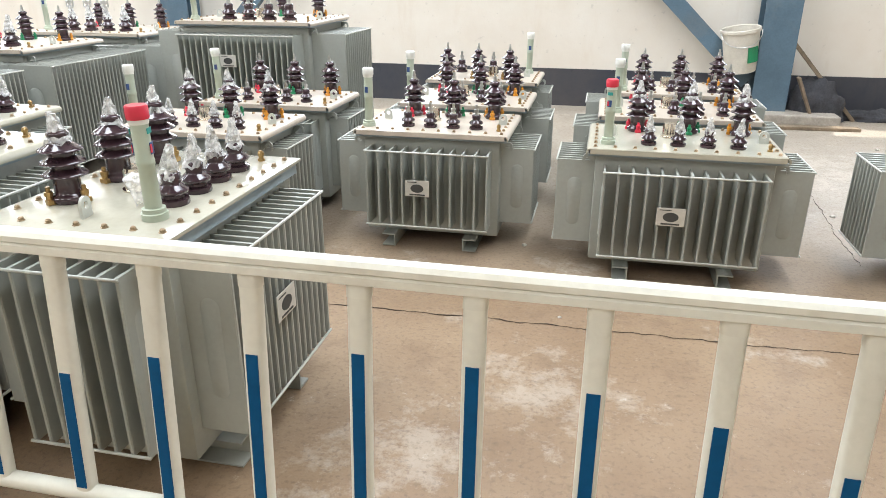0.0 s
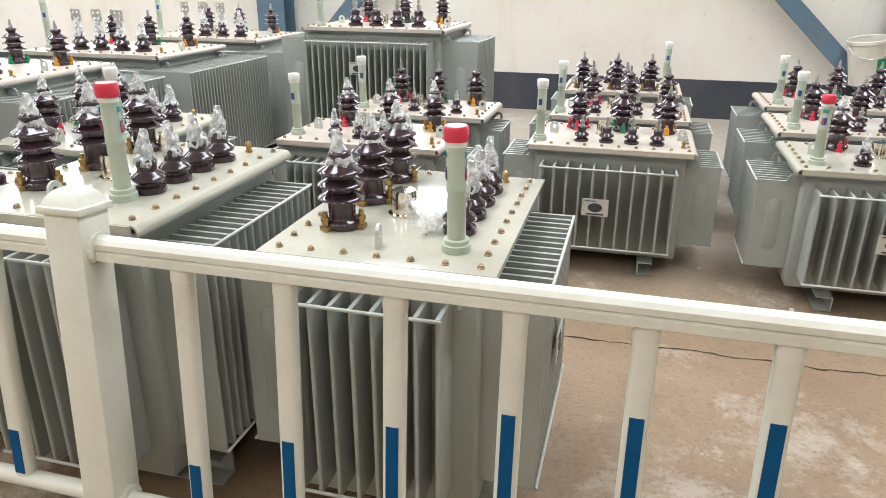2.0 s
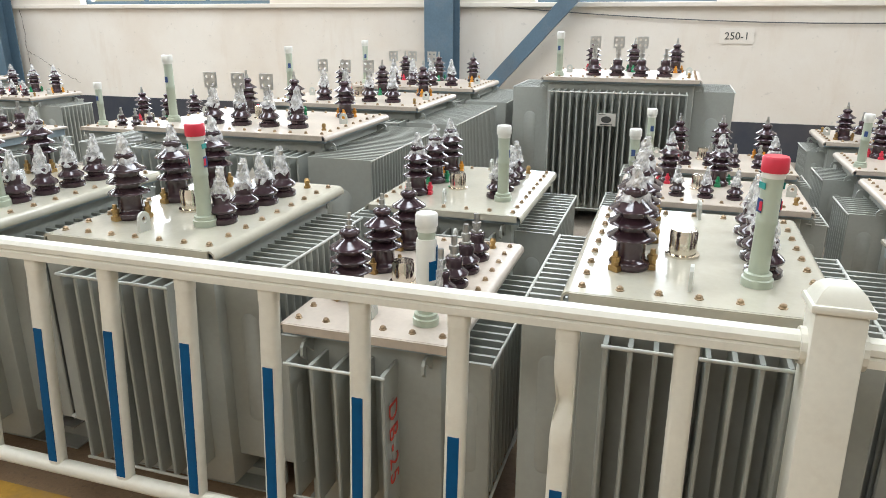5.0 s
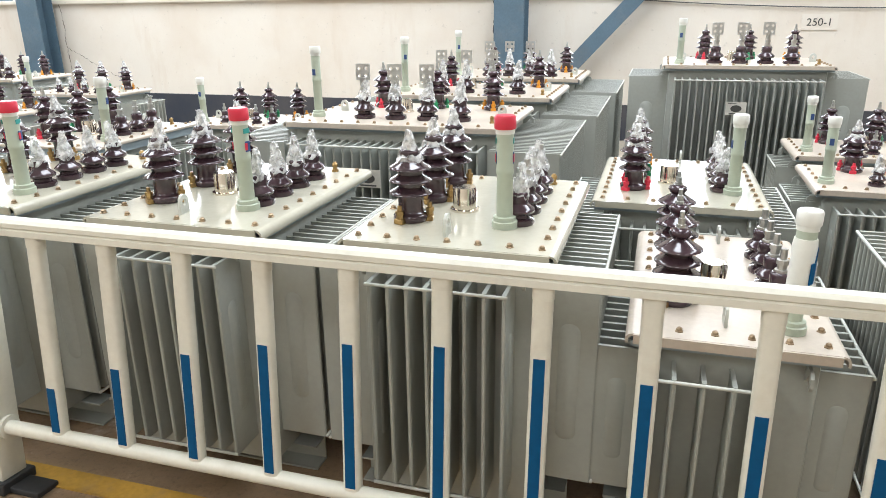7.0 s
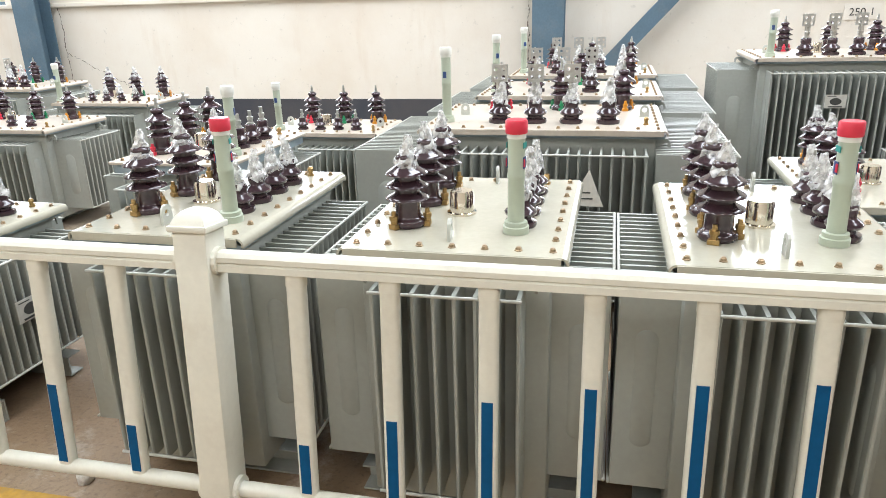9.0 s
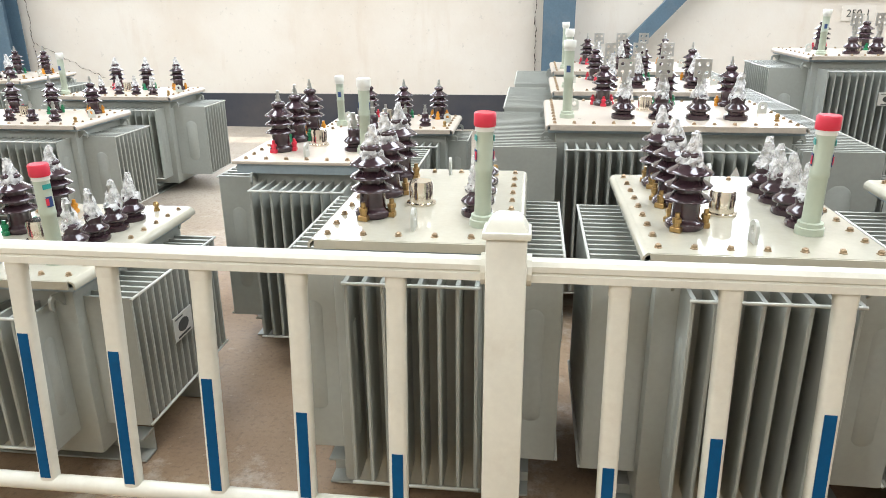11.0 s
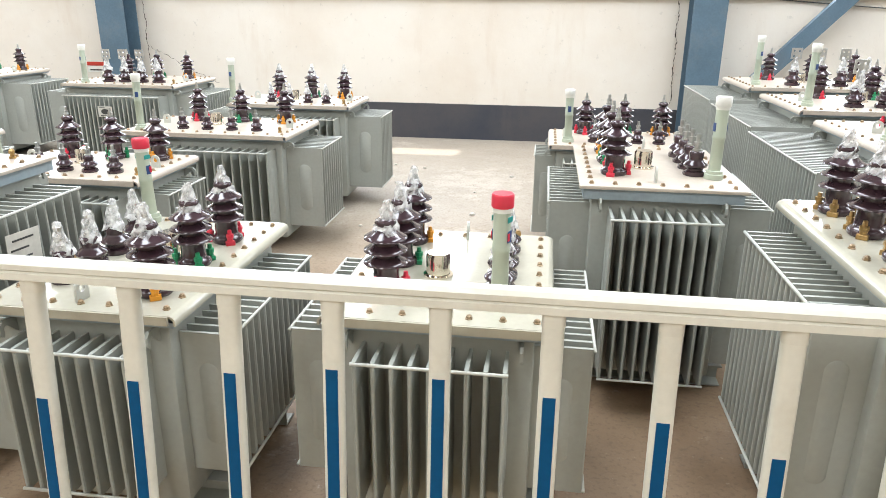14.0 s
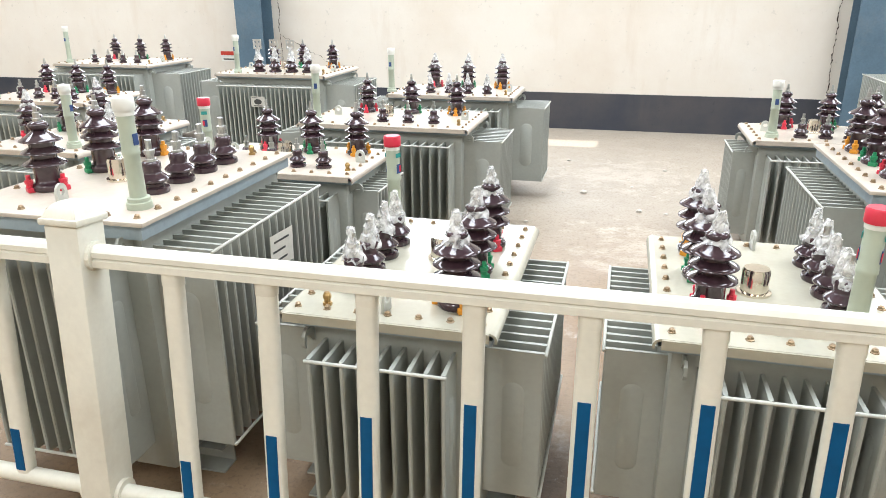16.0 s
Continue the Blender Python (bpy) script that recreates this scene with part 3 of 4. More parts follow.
        child("torn_flap", shared(("torn_flap",), lambda: film_mesh(31, 0.020, 0.09), M_FILM), tube, pose(0.02, -0.02, tube_h * 0.30, 8, 0, 0), "torn plastic flap")
    # pressure pot, lifting eyes, filler plug
    child("pressure_pot", shared(("pot",), lambda: lathe([(0.042, 0), (0.042, 0.006), (0.034, 0.008), (0.034, 0.060), (0.031, 0.066), (0.031, 0.068)], 24), M_CHROME, 40), t, pose(-0.06 * L, 0.06 * W, top), "shiny chrome pot")
    lug = shared(("lug",), lug_mesh, M_ROD)
    child("lifting_eye", lug, t, pose(-0.37 * L, 0.03 * W, top - 0.003, 0, 0, rnd.uniform(-8, 8)))
    child("lifting_eye", lug, t, pose(0.42 * L, -0.02 * W, top - 0.003, 0, 0, rnd.uniform(-8, 8)))
    child("filler_plug", shared(("plug",), lambda: lathe([(0.016, 0), (0.016, 0.01), (0.011, 0.011), (0.011, 0.024), (0.014, 0.025), (0.014, 0.036), (0.008, 0.046)], 10), M_BRASS), t, pose(0.42 * L, -0.30 * W, top) @ Matrix.Scale(0.75, 4), "brass filler plug")
    # hooks under the lid corners
    for sx in (-1, 1):
        for sy in (-1, 1):
            child("side_hook", shared(("hook",), lambda: prism([(0, 0), (0.05, 0.0), (0.062, -0.012), (0.064, -0.034), (0.054, -0.046), (0.05, -0.034), (0.05, -0.02), (0.04, -0.014), (0, -0.05)], 'y', -0.004, 0.004), M_TANK), t,
                  pose(sx * (tl / 2 - 0.002), sy * (tw / 2 - 0.03), top - 0.045, 0, 0, 0 if sx > 0 else 180))
    if plate == "paper":
        pl = child("paper_tag", shared(("paper_tag",), lambda: box(-0.075, 0.075, -0.001, 0.001, -0.055, 0.055), M_PAPER), t, pose(0.02 * L, -tw / 2 - side - 0.008, z0 + fh * 0.80, 0, 3, 0), "white paper tag with handwriting")
        for k, (u0, u1) in enumerate(((-0.05, 0.045), (-0.06, 0.02), (-0.045, 0.03))):
            child("written_line", shared(("tag_line", k), lambda: box(u0, u1, -0.0025, -0.001, 0.028 - 0.03 * k, 0.034 - 0.03 * k), M_DARKHOLE), pl)
    elif plate:
        for s, off in ((1, tw / 2 + side),):
            pl = child("rating_plate", shared(("rating_plate",), lambda: box(-0.062, 0.062, -0.002, 0.002, -0.042, 0.042, 0.0008), M_PLATE), t, pose(-0.05 * L, -off - 0.008, z0 + fh * (0.78 if flat else 0.54)), "metal bracket plate with an oval hole")
            # shade inside the hole, drawn as a solid dark oval on the plate
            child("oval_window", shared(("oval",), lambda: prism([(0.034 * math.cos(0.3927 * k), 0.022 * math.sin(0.3927 * k)) for k in range(16)], 'y', -0.0035, 0.0), M_DARKHOLE), pl)
            child("written_line", shared(("wl",), lambda: box(-0.04, 0.04, -0.0032, -0.0015, -0.036, -0.029), M_DARKHOLE), pl)
            child("written_line", shared(("wl2",), lambda: box(-0.05, 0.0, -0.0032, -0.0015, 0.030, 0.034), M_DARKHOLE), pl)
    if lettered:
        font = bpy.data.curves.new("red_lettering", 'FONT')
        font.body, font.size, font.extrude = "DB-25", 0.078, 0.0006
        font.space_character = 1.25
        font.materials.append(M_REDPAINT)
        o = new("red_lettering", font)
        o.parent = t
        o.matrix_local = Matrix(((0, 1, 0, -tl / 2 - end + 0.02), (0, 0, -1, -(tw - 0.13) / 2 - 0.0105 + end_shift), (-1, 0, 0, z1 - 0.085), (0, 0, 0, 1)))
        o["label"] = "red stencilled lettering"
    if bag:
        child("plastic_bag", finish("plastic_bag", film_mesh(77, 0.055, 0.13), M_FILM, True), t, pose(-0.22 * L, -0.06 * W, top + 0.035, 80, 0, 40), "crumpled clear plastic bag with a small part")
    return t


def flat_terminal():
    """Upright palm with four through holes on a short shank."""
    bm = bmesh.new()
    outer = [(-0.027, 0.012), (0.027, 0.012), (0.027, 0.07), (-0.027, 0.07)]
    holes = [[(u + 0.0062 * math.cos(0.785 * k), v + 0.0062 * math.sin(0.785 * k)) for k in range(8)] for u in (-0.013, 0.013) for v in (0.028, 0.054)]
    sides = []
    for y in (-0.003, 0.003):
        loops = [[bm.verts.new((u, y, v)) for u, v in loop] for loop in [outer] + holes]
        eds = [bm.edges.new((r[k], r[(k + 1) % len(r)])) for r in loops for k in range(len(r))]
        bmesh.ops.triangle_fill(bm, use_beauty=True, edges=eds)
        sides.append(loops)
    for p, q in zip(*sides):
        for k in range(len(p)):
            bm.faces.new((p[k], p[(k + 1) % len(p)], q[(k + 1) % len(p)], q[k]))
    box(-0.012, 0.012, -0.006, 0.006, -0.01, 0.02, bm=bm)
    return bm


# ---------------------------------------------------------------- the stored transformers
M_LABEL = "grey transformer with glossy cream lid, red-capped tube, film-wrapped bushings"
M_KW = dict(L=0.77, top=0.845, label=M_LABEL, cap="red", fins_side=16, fins_end=8, rot=90)
transformer("transformer", cx=-1.495, cy=2.485, W=0.57, curl='n', seed=1, bag=True, tube_at=(-0.265, -0.165), **{**M_KW, "top": 0.785, "L": 0.79})
transformer("transformer", cx=-2.320, cy=2.40, W=0.58, seed=2, tube_at=(-0.215, -0.125), **M_KW)
transformer("transformer", cx=-3.78, cy=2.395, W=0.56, seed=3, tube_at=(-0.183, -0.112), **M_KW)
transformer("transformer", cx=-4.570, cy=2.40, W=0.58, seed=4, tube_at=(-0.20, -0.140), **M_KW)
transformer("transformer", cx=-5.400, cy=2.425, W=0.54, seed=5, tube_at=(-0.235, -0.157), **M_KW)
transformer("transformer", cx=-3.095, cy=2.43, rot=90, L=0.83, W=0.48, top=0.67, label="small grey transformer, dusty lid, bare bushings, torn sleeve on tube", film=(0, 0), dusty=True, seed=6, side=0.12, end=0.10, fins_end=5,
            torn=True, lettered=True, plate=False, end_shift=0.058)
transformer("transformer", cx=-6.638, cy=2.445, rot=90, L=0.73, W=0.58, top=0.685, label="grey transformer with film-wrapped bushings and green, red and yellow clamps", cap="red", caps_coloured=True, seed=7, fins_side=15, fins_end=9, tube_at=(-0.226, -0.149))
transformer("transformer", cx=-7.543, cy=2.425, rot=-90, L=0.80, W=0.55, top=0.68, label="grey transformer turned about, gauge tube towards the hall wall", cap="red", caps_coloured=True, seed=8, fins_side=15, fins_end=9, tube_at=(-0.345, -0.205))
transformer("transformer", cx=-8.485, cy=2.475, rot=90, L=0.86, W=0.62, top=0.87, label="large grey transformer with bare bushings and white-capped tube", caps_coloured=True, film=(0, 0), dusty=True, curl="n", seed=9, side=0.18, bank=0.09, plate="paper", tube_at=(-0.305, -0.215))
transformer("transformer", cx=-3.205, cy=3.385, rot=90, L=0.80, W=0.62, top=0.73, label="grey transformer with film-wrapped bushings and white-capped tube", caps_coloured=True, seed=10, end=0.09, tube_at=(-0.19, -0.19))
transformer("transformer", cx=-5.98, cy=3.37, rot=90, L=0.76, W=0.57, top=0.82, label="grey transformer with bare bushings, red clamps and white-capped tube", caps_coloured=True, film=(0, 0), dusty=True, curl="n", seed=11, fins_end=10, end=0.165, fins_from=0.13, tube_at=(-0.19, -0.199))
STD = dict(rot=0, curl='x', dusty=True, caps_coloured=True, fins_from=0.135, low=0.07)
for k, (x, y) in enumerate(((-1.055, 4.372), (-1.04, 5.15))):
    transformer("transformer", cx=x, cy=y, L=0.80, W=0.56, top=0.615, label="grey transformer with dusty cream lid and white-capped tube", film=(0, 0), seed=20 + k, side=0.13, fins_side=11, end=0.17, tube_at=(-0.345, -0.175), **STD)
transformer("transformer", cx=-1.06, cy=5.95, rot=180, curl='x', dusty=True, L=0.8, W=0.56, top=0.64, label="grey transformer turned about with dusty cream lid", film=(0, 0), seed=22, side=0.13)
for k, (x, y) in enumerate(((0.16, 4.18), (0.20, 4.96), (0.245, 5.75))):
    transformer("transformer", cx=x, cy=y, L=0.87, W=0.56, top=0.625, label="grey transformer with cream lid beside the open floor" if k == 0 else "grey transformer standing in a row behind another", cap="red" if k == 0 else "white",
                film=(1, 1) if k == 0 else (0, 0), seed=23 + k, side=0.13, fins_side=12, end=0.18, tube_at=(-0.34, -0.165), **{**STD, "dusty": k > 0})
transformer("transformer", cx=1.60, cy=4.25, L=0.87, W=0.56, top=0.63, label="grey transformer near the column side of the hall", film=(0, 0), seed=26, side=0.13, end=0.2, **STD)
transformer("transformer", cx=-2.21, cy=4.03, L=0.83, W=0.54, top=0.635, label="grey transformer with dusty lid and loose plastic film", film=(1, 1), seed=27, side=0.12, tube_at=(-0.35, -0.13), **STD)
transformer("transformer", cx=-2.17, cy=4.80, L=0.84, W=0.54, top=0.635, label="grey transformer with dusty lid and bare bushings", film=(0, 0), seed=28, side=0.12, tube_at=(-0.345, -0.12), **STD)
transformer("transformer", cx=-2.775, cy=5.93, L=1.06, W=0.80, top=1.02, label="tall grey transformer with flat plate terminals near the wall", film=(0, 0), flat=True, seed=29, side=0.18, end=0.26, fins_side=20, **STD)
for k, (x, y) in enumerate(((-4.51, 3.95), (-4.46, 5.12), (-4.43, 6.32))):
    transformer("transformer", cx=x, cy=y, L=1.10, W=0.80, top=0.88, label="long grey transformer with flat plate terminals standing in a row", film=(0, 1), flat=True, seed=30 + k, side=0.17, end=0.32, fins_end=28, end_width=0.98, tube_at=(-0.45, -0.20), tube_h=0.31, **STD)
transformer("transformer", cx=-5.97, cy=4.78, L=0.80, W=0.54, top=0.68, label="grey transformer with dusty lid behind others", film=(0, 0), seed=33, side=0.13, **STD)
transformer("transformer", cx=-8.50, cy=3.55, L=0.81, W=0.56, top=0.69, label="grey transformer with red-capped tube and bare bushings", cap="red", film=(0, 0), seed=34, side=0.12, tube_at=(-0.30, -0.195), **STD)
transformer("transformer", cx=-8.365, cy=4.71, L=1.03, W=0.62, top=0.695, label="grey transformer with white-capped tube at the edge of the open floor", film=(0, 0), seed=35, side=0.14, end=0.22, fins_side=17, tube_h=0.29, tube_at=(-0.41, -0.236), **STD)
transformer("transformer", cx=-8.21, cy=5.70, L=0.91, W=0.58, top=0.735, label="grey transformer with film-wrapped bushings at the edge of the open floor", film=(1, 1), seed=36, side=0.14, end=0.25, fins_side=15, tube_h=0.27, tube_at=(-0.445, -0.178), **STD)
transformer("transformer", cx=-9.87, cy=6.38, L=1.0, W=0.76, top=0.78, label="grey transformer with flat plate terminals near the wall", film=(0, 1), flat=True, seed=37, side=0.16, end=0.25, fins_side=22, tube_h=0.27, tube_at=(-0.317, -0.307), **STD)
transformer("transformer", cx=-11.87, cy=6.85, L=1.05, W=0.75, top=0.78, label="grey transformer with bare bushings near the wall", film=(0, 0), seed=38, side=0.16, end=0.3, tube_h=0.3, **STD)
transformer("transformer", cx=-9.75, cy=3.75, rot=90, L=0.9, W=0.6, top=0.72, label="grey transformer with film-wrapped bushings beside a larger one", caps_coloured=True, dusty=True, seed=39)
transformer("transformer", cx=-11.0, cy=4.95, L=0.95, W=0.6, top=0.72, label="grey transformer with bare bushings among others", film=(0, 0), seed=40, side=0.13, **STD)
transformer("transformer", cx=-12.9, cy=5.4, L=0.95, W=0.6, top=0.74, label="grey transformer with bare bushings among others", film=(0, 0), seed=41, side=0.13, **STD)

card = thing("paper_card", pose(-4.29, 3.392, 0.585, -6, 0, 0), "white paper card with handwriting leaning on cooling fins", "card")
part("card_sheet", prism([(-0.075, 0.0), (0.075, 0.0), (0.012, 0.155)], 'y', -0.0015, 0.0015), M_PAPER, card)
part("written_lines", box(-0.03, 0.03, -0.003, -0.0015, 0.03, 0.036), M_DARKHOLE, card)
part("written_lines", box(-0.025, 0.02, -0.003, -0.0015, 0.055, 0.061), M_DARKHOLE, card)

# ---------------------------------------------------------------- guard railing
SPAN, POST_X, RAIL_TOP = 3.08, -2.09, 0.866
STEP = 0.2345
LEAN = -4.6
# upper ends of the blue strips, and how far each panel strays from them
STRIP_TOP = (0.345, 0.45, 0.533, 0.592, 0.624, 0.650, 0.650, 0.622, 0.584, 0.518, 0.43, 0.325)
STRIP_STRAY = {-1: (0, 0, 0.01, 0.014, 0.014, 0.012, 0.012, 0.008, 0.005, -0.005, 0, 0), 0: (0.019, 0.009, 0.004, -0.006, -0.006, -0.006, -0.006, -0.004, -0.004, -0.002, 0.006, 0.018),
               1: (0.037, 0.028, 0.015, 0.008, 0.006, 0, 0.003, 0.001, -0.006, -0.011, -0.011, -0.012)}
RAIL_PROFILE = [(-0.024, 0.0), (0.024, 0.0), (0.024, 0.016), (0.019, 0.020), (0.024, 0.023), (0.024, 0.036), (0.017, 0.046), (0.007, 0.050), (-0.007, 0.050), (-0.017, 0.046), (-0.024, 0.036), (-0.024, 0.024), (-0.019, 0.020), (-0.024, 0.016)]
LOW_PROFILE = [(0.023 * math.cos(0.5236 * k), 0.022 + 0.022 * math.sin(0.5236 * k)) for k in range(12)]


def guard_post(x):
    p = thing("guard_post", pose(x, 1.836, 0, LEAN, 0, 0), "white painted steel guard post with moulded cap on a rubber foot", "guard post", "guard posts")
    part("shaft", box(-0.045, 0.045, -0.045, 0.045, 0.035, RAIL_TOP + 0.05, 0.006), M_RAIL, p, smooth=40)
    bm = box(-0.053, 0.053, -0.053, 0.053, RAIL_TOP + 0.05, RAIL_TOP + 0.066, 0.004)
    lathe([(0.066, RAIL_TOP + 0.066), (0.060, RAIL_TOP + 0.076), (0.050, RAIL_TOP + 0.088), (0.038, RAIL_TOP + 0.096), (0.026, RAIL_TOP + 0.101), (0.012, RAIL_TOP + 0.103)], 4, bm)
    bmesh.ops.rotate(bm, verts=[v for v in bm.verts if v.co.z > RAIL_TOP + 0.0665 or (v.co.z > RAIL_TOP + 0.0655 and abs(abs(v.co.x) + abs(v.co.y) - 0.066) < 0.002)], cent=(0, 0, 0), matrix=Matrix.Rotation(radians(45), 3, 'Z'))
    part("post_cap", bm, M_RAIL, p, smooth=30)
    part("foot", box(-0.062, 0.062, -0.062, 0.062, 0.0, 0.04, 0.006), M_BLACK, p, "black rubber foot")
    part("foot_plate", box(0.05, 0.17, -0.04, 0.04, 0.0, 0.02, 0.005), M_BLACK, p, "black foot plate")
    for z in (RAIL_TOP - 0.028, 0.204):
        for s in (-1, 1):
            part("rail_socket", prism([(0.036 * math.cos(0.449 * k), z + 0.036 * math.sin(0.449 * k)) for k in range(14)], 'x', s * 0.044, s * 0.056), M_RAIL, p)
    return p


def guard_panel(x, stray):
    """Railing panel that runs to the left from the post at x."""
    g = thing("guard_rail", pose(x, 1.836, 0, LEAN, 0, 0), "white painted steel guard rail with blue reflective strips on its bars", "guard rail", "guard rails")
    part("top_rail", prism([(u, RAIL_TOP - 0.050 + v) for u, v in RAIL_PROFILE], 'x', -SPAN + 0.05, -0.05), M_RAIL, g, smooth=30)
    part("bottom_rail", prism([(u, 0.182 + v) for u, v in LOW_PROFILE], 'x', -SPAN + 0.05, -0.05), M_RAIL, g, smooth=40)
    def section(w, d):
        pts = []
        for k in range(16):
            c, s = math.cos(math.pi * k / 8), math.sin(math.pi * k / 8)
            pts.append((w * math.copysign(abs(c) ** 0.6, c), d * math.copysign(abs(s) ** 0.6, s)))
        return pts
    bar = shared(("bar",), lambda: prism(section(0.0235, 0.018), 'z', 0.216, RAIL_TOP - 0.048), M_RAIL, 60)
    sleeve = shared(("sleeve",), lambda: prism(section(0.0248, 0.0192), 'z', RAIL_TOP - 0.08, RAIL_TOP - 0.049), M_RAIL, 60)
    def dented_bar():
        bm = bmesh.new()
        ring = section(0.0235, 0.018)
        rows = []
        for z in [0.216] + [0.52 + 0.012 * k for k in range(22)] + [RAIL_TOP - 0.048]:
            d = max(0.0, 1 - abs(z - 0.65) / 0.085) ** 1.5
            rows.append([bm.verts.new((u * (1 - 0.22 * d) + 0.005 * d, v + (0.020 * d if v < 0 and abs(u) < 0.02 else 0), z)) for u, v in ring])
        for a, c in zip(rows, rows[1:]):
            for i in range(16):
                bm.faces.new((a[i], a[(i + 1) % 16], c[(i + 1) % 16], c[i]))
        bm.faces.new(rows[0][::-1])
        bm.faces.new(rows[-1])
        return bm
    for k in range(1, 13):
        dent = k == 2 and abs(x - POST_X) < 0.1
        b = child("bar", shared(("dented_bar",), dented_bar, M_RAIL, 60) if dent else bar, g, pose(-SPAN / 2 - (k - 6.5) * STEP, 0, 0), "dented white bar" if dent else "")
        child("sleeve", sleeve, b)
        zt = STRIP_TOP[12 - k] + 0.004 + stray[k - 1]
        child("reflective_strip", finish("reflective_strip", box(-0.0135, 0.0135, -0.0194, -0.0165, 0.228, zt), M_STRIP), b, None, "blue reflective strip")
    return g


for k in range(-1, 5):
    guard_post(POST_X - SPAN * k)
    guard_panel(POST_X - SPAN * k, STRIP_STRAY.get(k, STRIP_STRAY[0]))

# ---------------------------------------------------------------- wall side clutter
sign = thing("wall_sign", pose(-1.88, WALL_Y - 0.004, 1.226), "pale painted bay number sign on the wall", "sign")
part("sign_board", box(-0.16, 0.16, -0.004, 0.0, -0.075, 0.075), M_WALL, sign)
font = bpy.data.curves.new("sign_text", 'FONT')
font.body, font.size, font.extrude, font.align_x = "250-1", 0.10, 0.001, 'CENTER'
font.materials.append(M_DARKHOLE)
o = new("sign_text", font)
o.parent, o.matrix_local = sign, pose(0, -0.006, -0.035, 90, 0, 0)

bucket = thing("hanging_bucket", pose(1.06, WALL_Y - 0.30, 0.45, 5, -8, 0), "dirty white plastic bucket with wire handle hanging by the column", "bucket")
part("bucket_body", lathe([(0.135, 0), (0.14, 0.004), (0.170, 0.37), (0.182, 0.375), (0.182, 0.40), (0.175, 0.405), (0.165, 0.40), (0.13, 0.02)], 28), M_BUCKET, bucket, smooth=40)
part("bucket_label", prism([(0.165 * math.cos(a), 0.165 * math.sin(a)) for a in (-1.3, -1.05, -0.8, -0.55)] + [(0.12 * math.cos(a), 0.12 * math.sin(a)) for a in (-0.55, -0.8, -1.05, -1.3)], 'z', 0.10, 0.24), M_GREEN, bucket, "green printed label")
bm = bmesh.new()
pts = [(0.182 * math.cos(a), -0.05 - 0.12 * math.sin(a), 0.38 - 0.13 * math.sin(a)) for a in [math.pi * k / 10 for k in range(11)]]
for p, q in zip(pts, pts[1:]):
    rod(p, q, 0.004, 6, bm)
part("wire_handle", bm, M_STEEL, bucket)

block = thing("concrete_block", pose(1.62, WALL_Y - 0.40, 0), "rough concrete slab lying against the column foot", "slab")
part("slab", box(-0.34, 0.34, -0.16, 0.16, 0.0, 0.09, 0.012), M_CONC, block)
pal = thing("wooden_plank", pose(1.72, WALL_Y - 0.72, 0, 0, 0, 3), "old pale plank lying on the floor", "plank")
part("plank", box(-0.36, 0.36, -0.05, 0.05, 0.0, 0.03, 0.004), M_WOOD, pal)
lean1 = thing("leaning_board", pose(1.72, WALL_Y - 0.38, 0.088, 0, -24, 0), "short weathered board leaning on the column", "board")
part("board", box(-0.012, 0.012, -0.05, 0.05, 0.0, 0.36, 0.003), M_WOOD, lean1)
lean2 = thing("leaning_pole", pose(2.16, WALL_Y - 0.24, 0.0, 0, -42, 0), "long dark angle bar leaning on the column", "metal bar")
part("bar", box(-0.016, 0.016, -0.02, 0.02, 0.0, 1.05, 0.003), M_WOOD, lean2)


def heap(name, x, y, rx, ry, h, material, label, category, seed):
    rnd = random.Random(seed)
    bm = bmesh.new()
    bmesh.ops.create_icosphere(bm, subdivisions=4, radius=1)
    for v in bm.verts:
        n1 = noise.noise(v.co * 2.1 + Vector((seed, 0, 0))) * 0.35 + noise.noise(v.co * 5.5 + Vector((0, seed, 0))) * 0.16
        v.co = v.co * (1 + n1)
        v.co = Vector((v.co.x * rx, v.co.y * ry, max(0.0, v.co.z * h)))
    o = new(name, finish(name, bm, material, True))
    o.matrix_world = pose(x, y, 0.001)
    return tagged(o, label, category)


heap("tarpaulin", 1.80, WALL_Y - 0.24, 0.26, 0.14, 0.36, M_CLOTH, "dark crumpled tarpaulin heaped at the wall", "cloth", 5)
heap("dirt_heap", 2.35, WALL_Y - 0.16, 0.35, 0.10, 0.10, M_CLOTH, "dark low heap of dirt at the wall foot", "dirt heap", 8)

for a, c in (((-4.6, 1.53), (1.3, 1.40)),):
    bm = bmesh.new()
    pts = [(a[0] + (c[0] - a[0]) * f / 12, WALL_Y - 0.02, a[1] + (c[1] - a[1]) * f / 12 - 0.11 * math.sin(math.pi * f / 12)) for f in range(13)]
    for p, q in zip(pts, pts[1:]):
        rod(p, q, 0.006, 6, bm)
    tagged(new("wall_cable", finish("wall_cable", bm, M_CABLE)), "thin grey cable sagging along the wall", "cable")


paint = setting("floor_line", box(X0, X1, 1.862, 1.945, 0.0, 0.004), M_YELLOWLINE, "worn yellow line painted along the walkway", "floor line")
board = thing("wall_notice", pose(-11.61, WALL_Y, 0.70, 0, 0, 0), "small red and white notice on the wall", "notice")
part("notice_board", box(-0.11, 0.11, -0.004, 0.0, -0.058, 0.058), M_CAPWHITE, board)
part("notice_header", box(-0.11, 0.11, -0.007, -0.004, 0.015, 0.058), M_REDPAINT, board, "red header bar")
part("notice_text", box(-0.08, 0.08, -0.0065, -0.004, -0.04, -0.025), M_DARKHOLE, board)


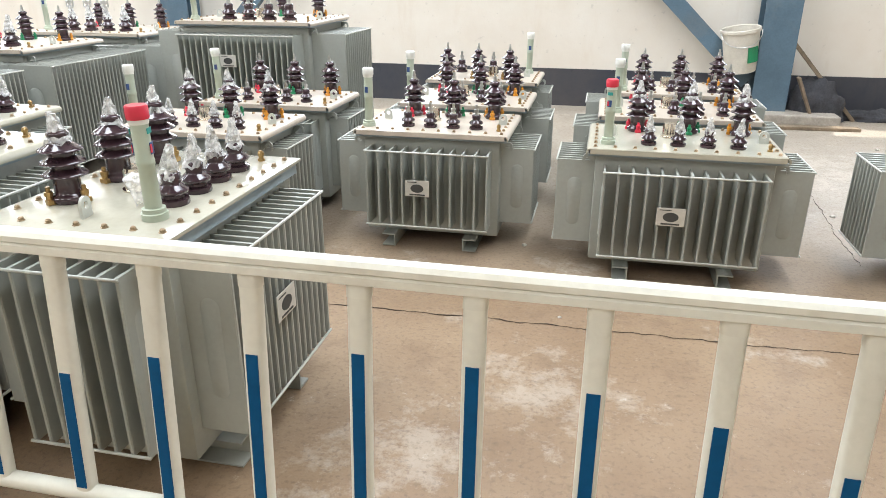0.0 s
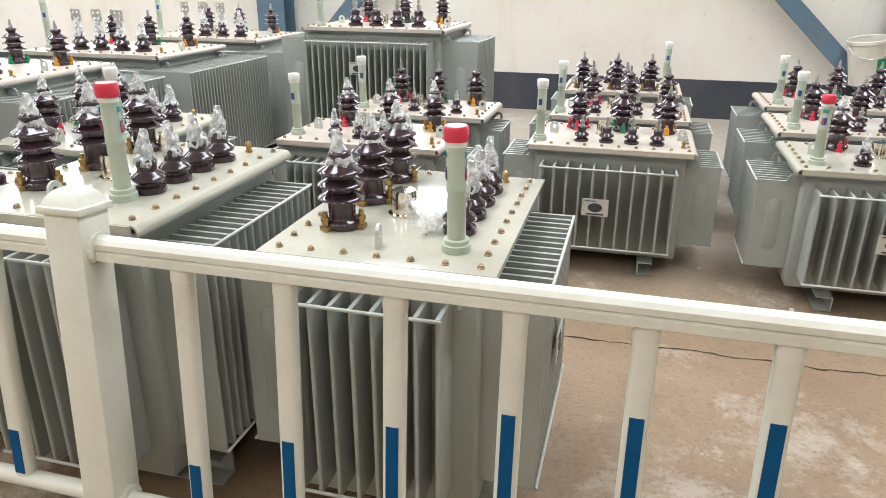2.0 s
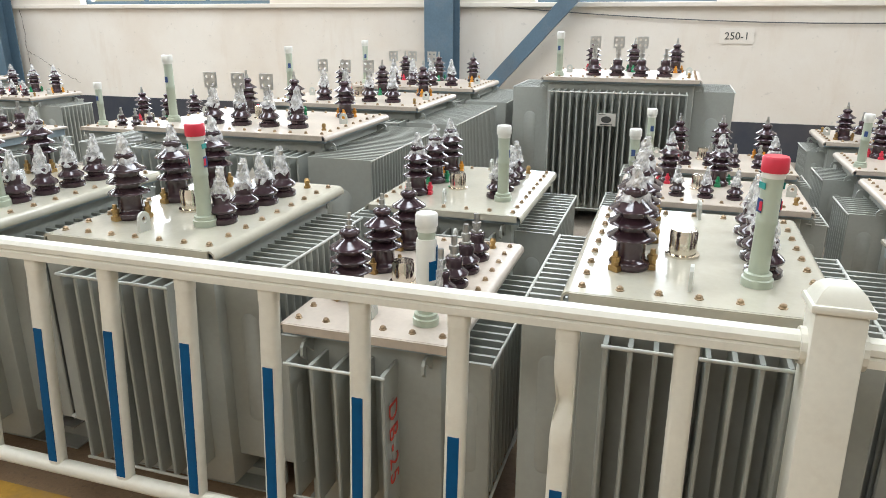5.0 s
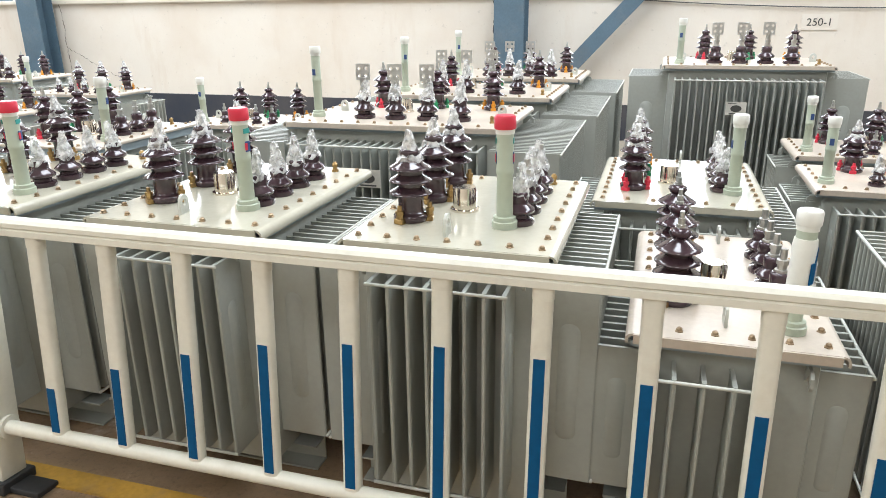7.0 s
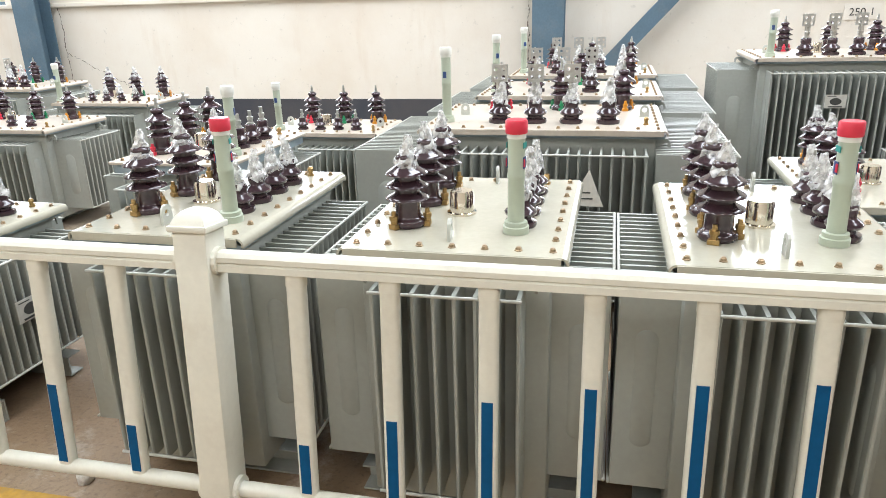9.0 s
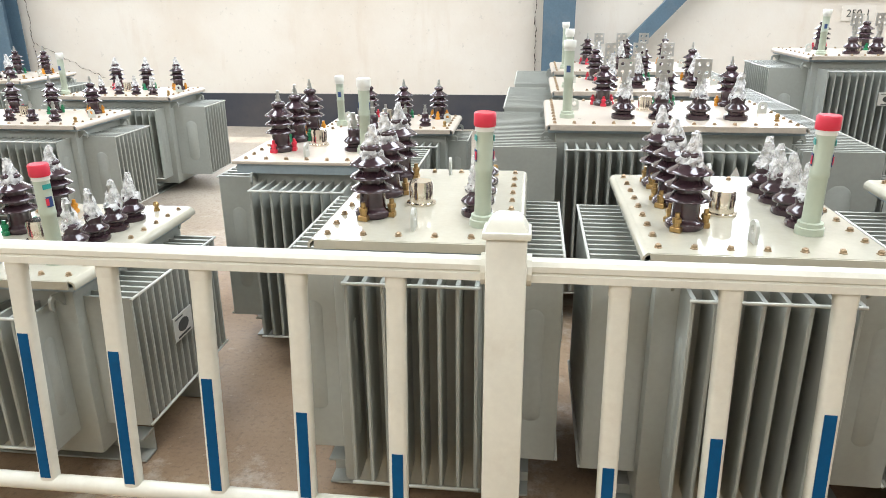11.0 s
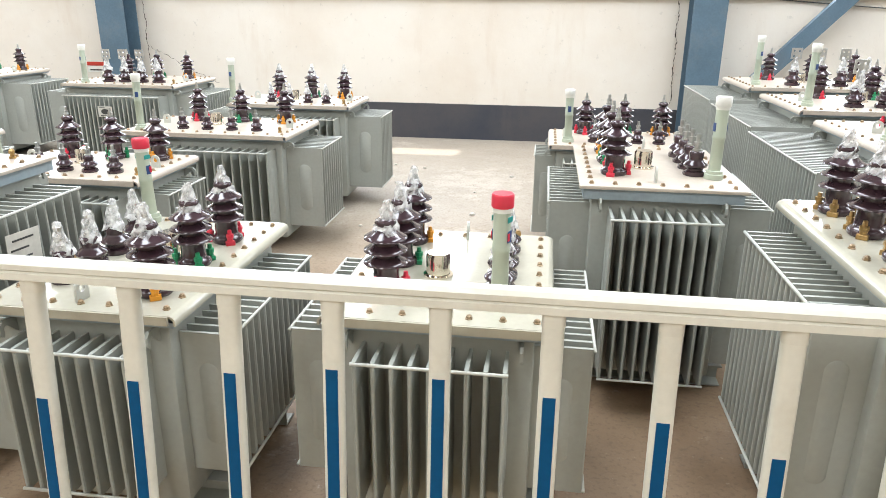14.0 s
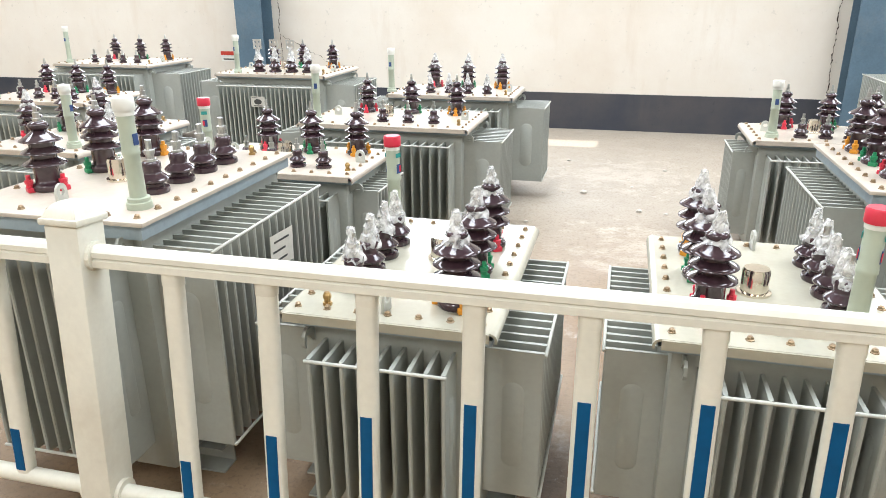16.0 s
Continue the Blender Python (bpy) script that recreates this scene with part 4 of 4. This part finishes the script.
# cracks in floor and plaster
def crack(name, p, q, width, steps, wander, seed, upright=False, label="dark crack in the concrete floor"):
    rnd = random.Random(seed)
    bm = bmesh.new()
    prev = None
    p, q = Vector(p), Vector(q)
    side = Vector((0, 0, 1)).cross(q - p).normalized() if not upright else Vector((0, -1, 0)).cross(q - p).normalized()
    up = Vector((0, 0, 1)) if not upright else Vector((0, -1, 0))
    w = 0.0
    for k in range(steps + 1):
        w = w * 0.8 + rnd.uniform(-wander, wander)
        c = p.lerp(q, k / steps) + side * w
        h = width * rnd.uniform(0.02, 1.0) ** 1.5
        row = [bm.verts.new(c + side * s * h + up * z) for s, z in ((-1, 0.0), (1, 0.0), (1, 0.002), (-1, 0.002))]
        if prev:
            for i in range(4):
                bm.faces.new((prev[i], prev[(i + 1) % 4], row[(i + 1) % 4], row[i]))
        prev = row
    tagged(new(name, finish(name, bm, M_CRACK)), label, "crack", "", "structure")


crack("floor_crack", (-1.5, 3.32, 0.002), (3.0, 3.38, 0.002), 0.0032, 160, 0.009, 3)
crack("floor_crack", (1.10, 4.3, 0.002), (1.2, 6.5, 0.002), 0.0022, 90, 0.008, 4)
crack("wall_crack", (-5.09, WALL_Y - 0.002, 0.45), (-5.11, WALL_Y - 0.002, SILL - 0.05), 0.007, 60, 0.008, 6, True, "ragged broken plaster edge beside the column")
crack("wall_crack", (-10.92, WALL_Y - 0.002, 0.45), (-10.94, WALL_Y - 0.002, SILL - 0.05), 0.006, 60, 0.008, 7, True, "ragged broken plaster edge beside the column")
crack("wall_crack", (-10.9, WALL_Y - 0.002, 0.95), (-10.1, WALL_Y - 0.002, 0.55), 0.004, 40, 0.014, 9, True, "crack running through the plaster")


def pebbles():
    rnd = random.Random(12)
    yield -5.79, 2.03, 0.03, 40, 1
    for k in range(70):
        x, y = (rnd.uniform(-7.8, -5.9), rnd.uniform(4.2, 7.5)) if k < 28 else (rnd.uniform(-0.6, 2.2), rnd.uniform(3.4, 7.0))
        if k < 8:
            x, y = -7.0 + rnd.uniform(-0.5, 0.5), 3.9 + rnd.uniform(-0.25, 0.25)
        r = rnd.uniform(0.006, 0.022) * (2.0 if k < 8 else 1.3 if k < 28 else 1)
        yield x, y, r, rnd.uniform(0, 360), rnd.randrange(4)


def pebble_mesh(seed):
    bm = bmesh.new()
    bmesh.ops.create_icosphere(bm, subdivisions=2, radius=1)
    for v in bm.verts:
        v.co *= 1 + 0.4 * noise.noise(v.co * 1.7 + Vector((seed * 3.1, 0, 0)))
        v.co.z = max(v.co.z * 0.6, -0.3)
    return bm


for x, y, r, a, v in pebbles():
    o = new("rubble_piece", shared(("rubble", v), lambda: pebble_mesh(v), M_MORTAR, 40))
    o.matrix_world = pose(x, y, 0.3 * r, 0, 0, a) @ Matrix.Scale(r, 4)
    tagged(o, "small pale lump of mortar on the floor", "rubble", "rubble")
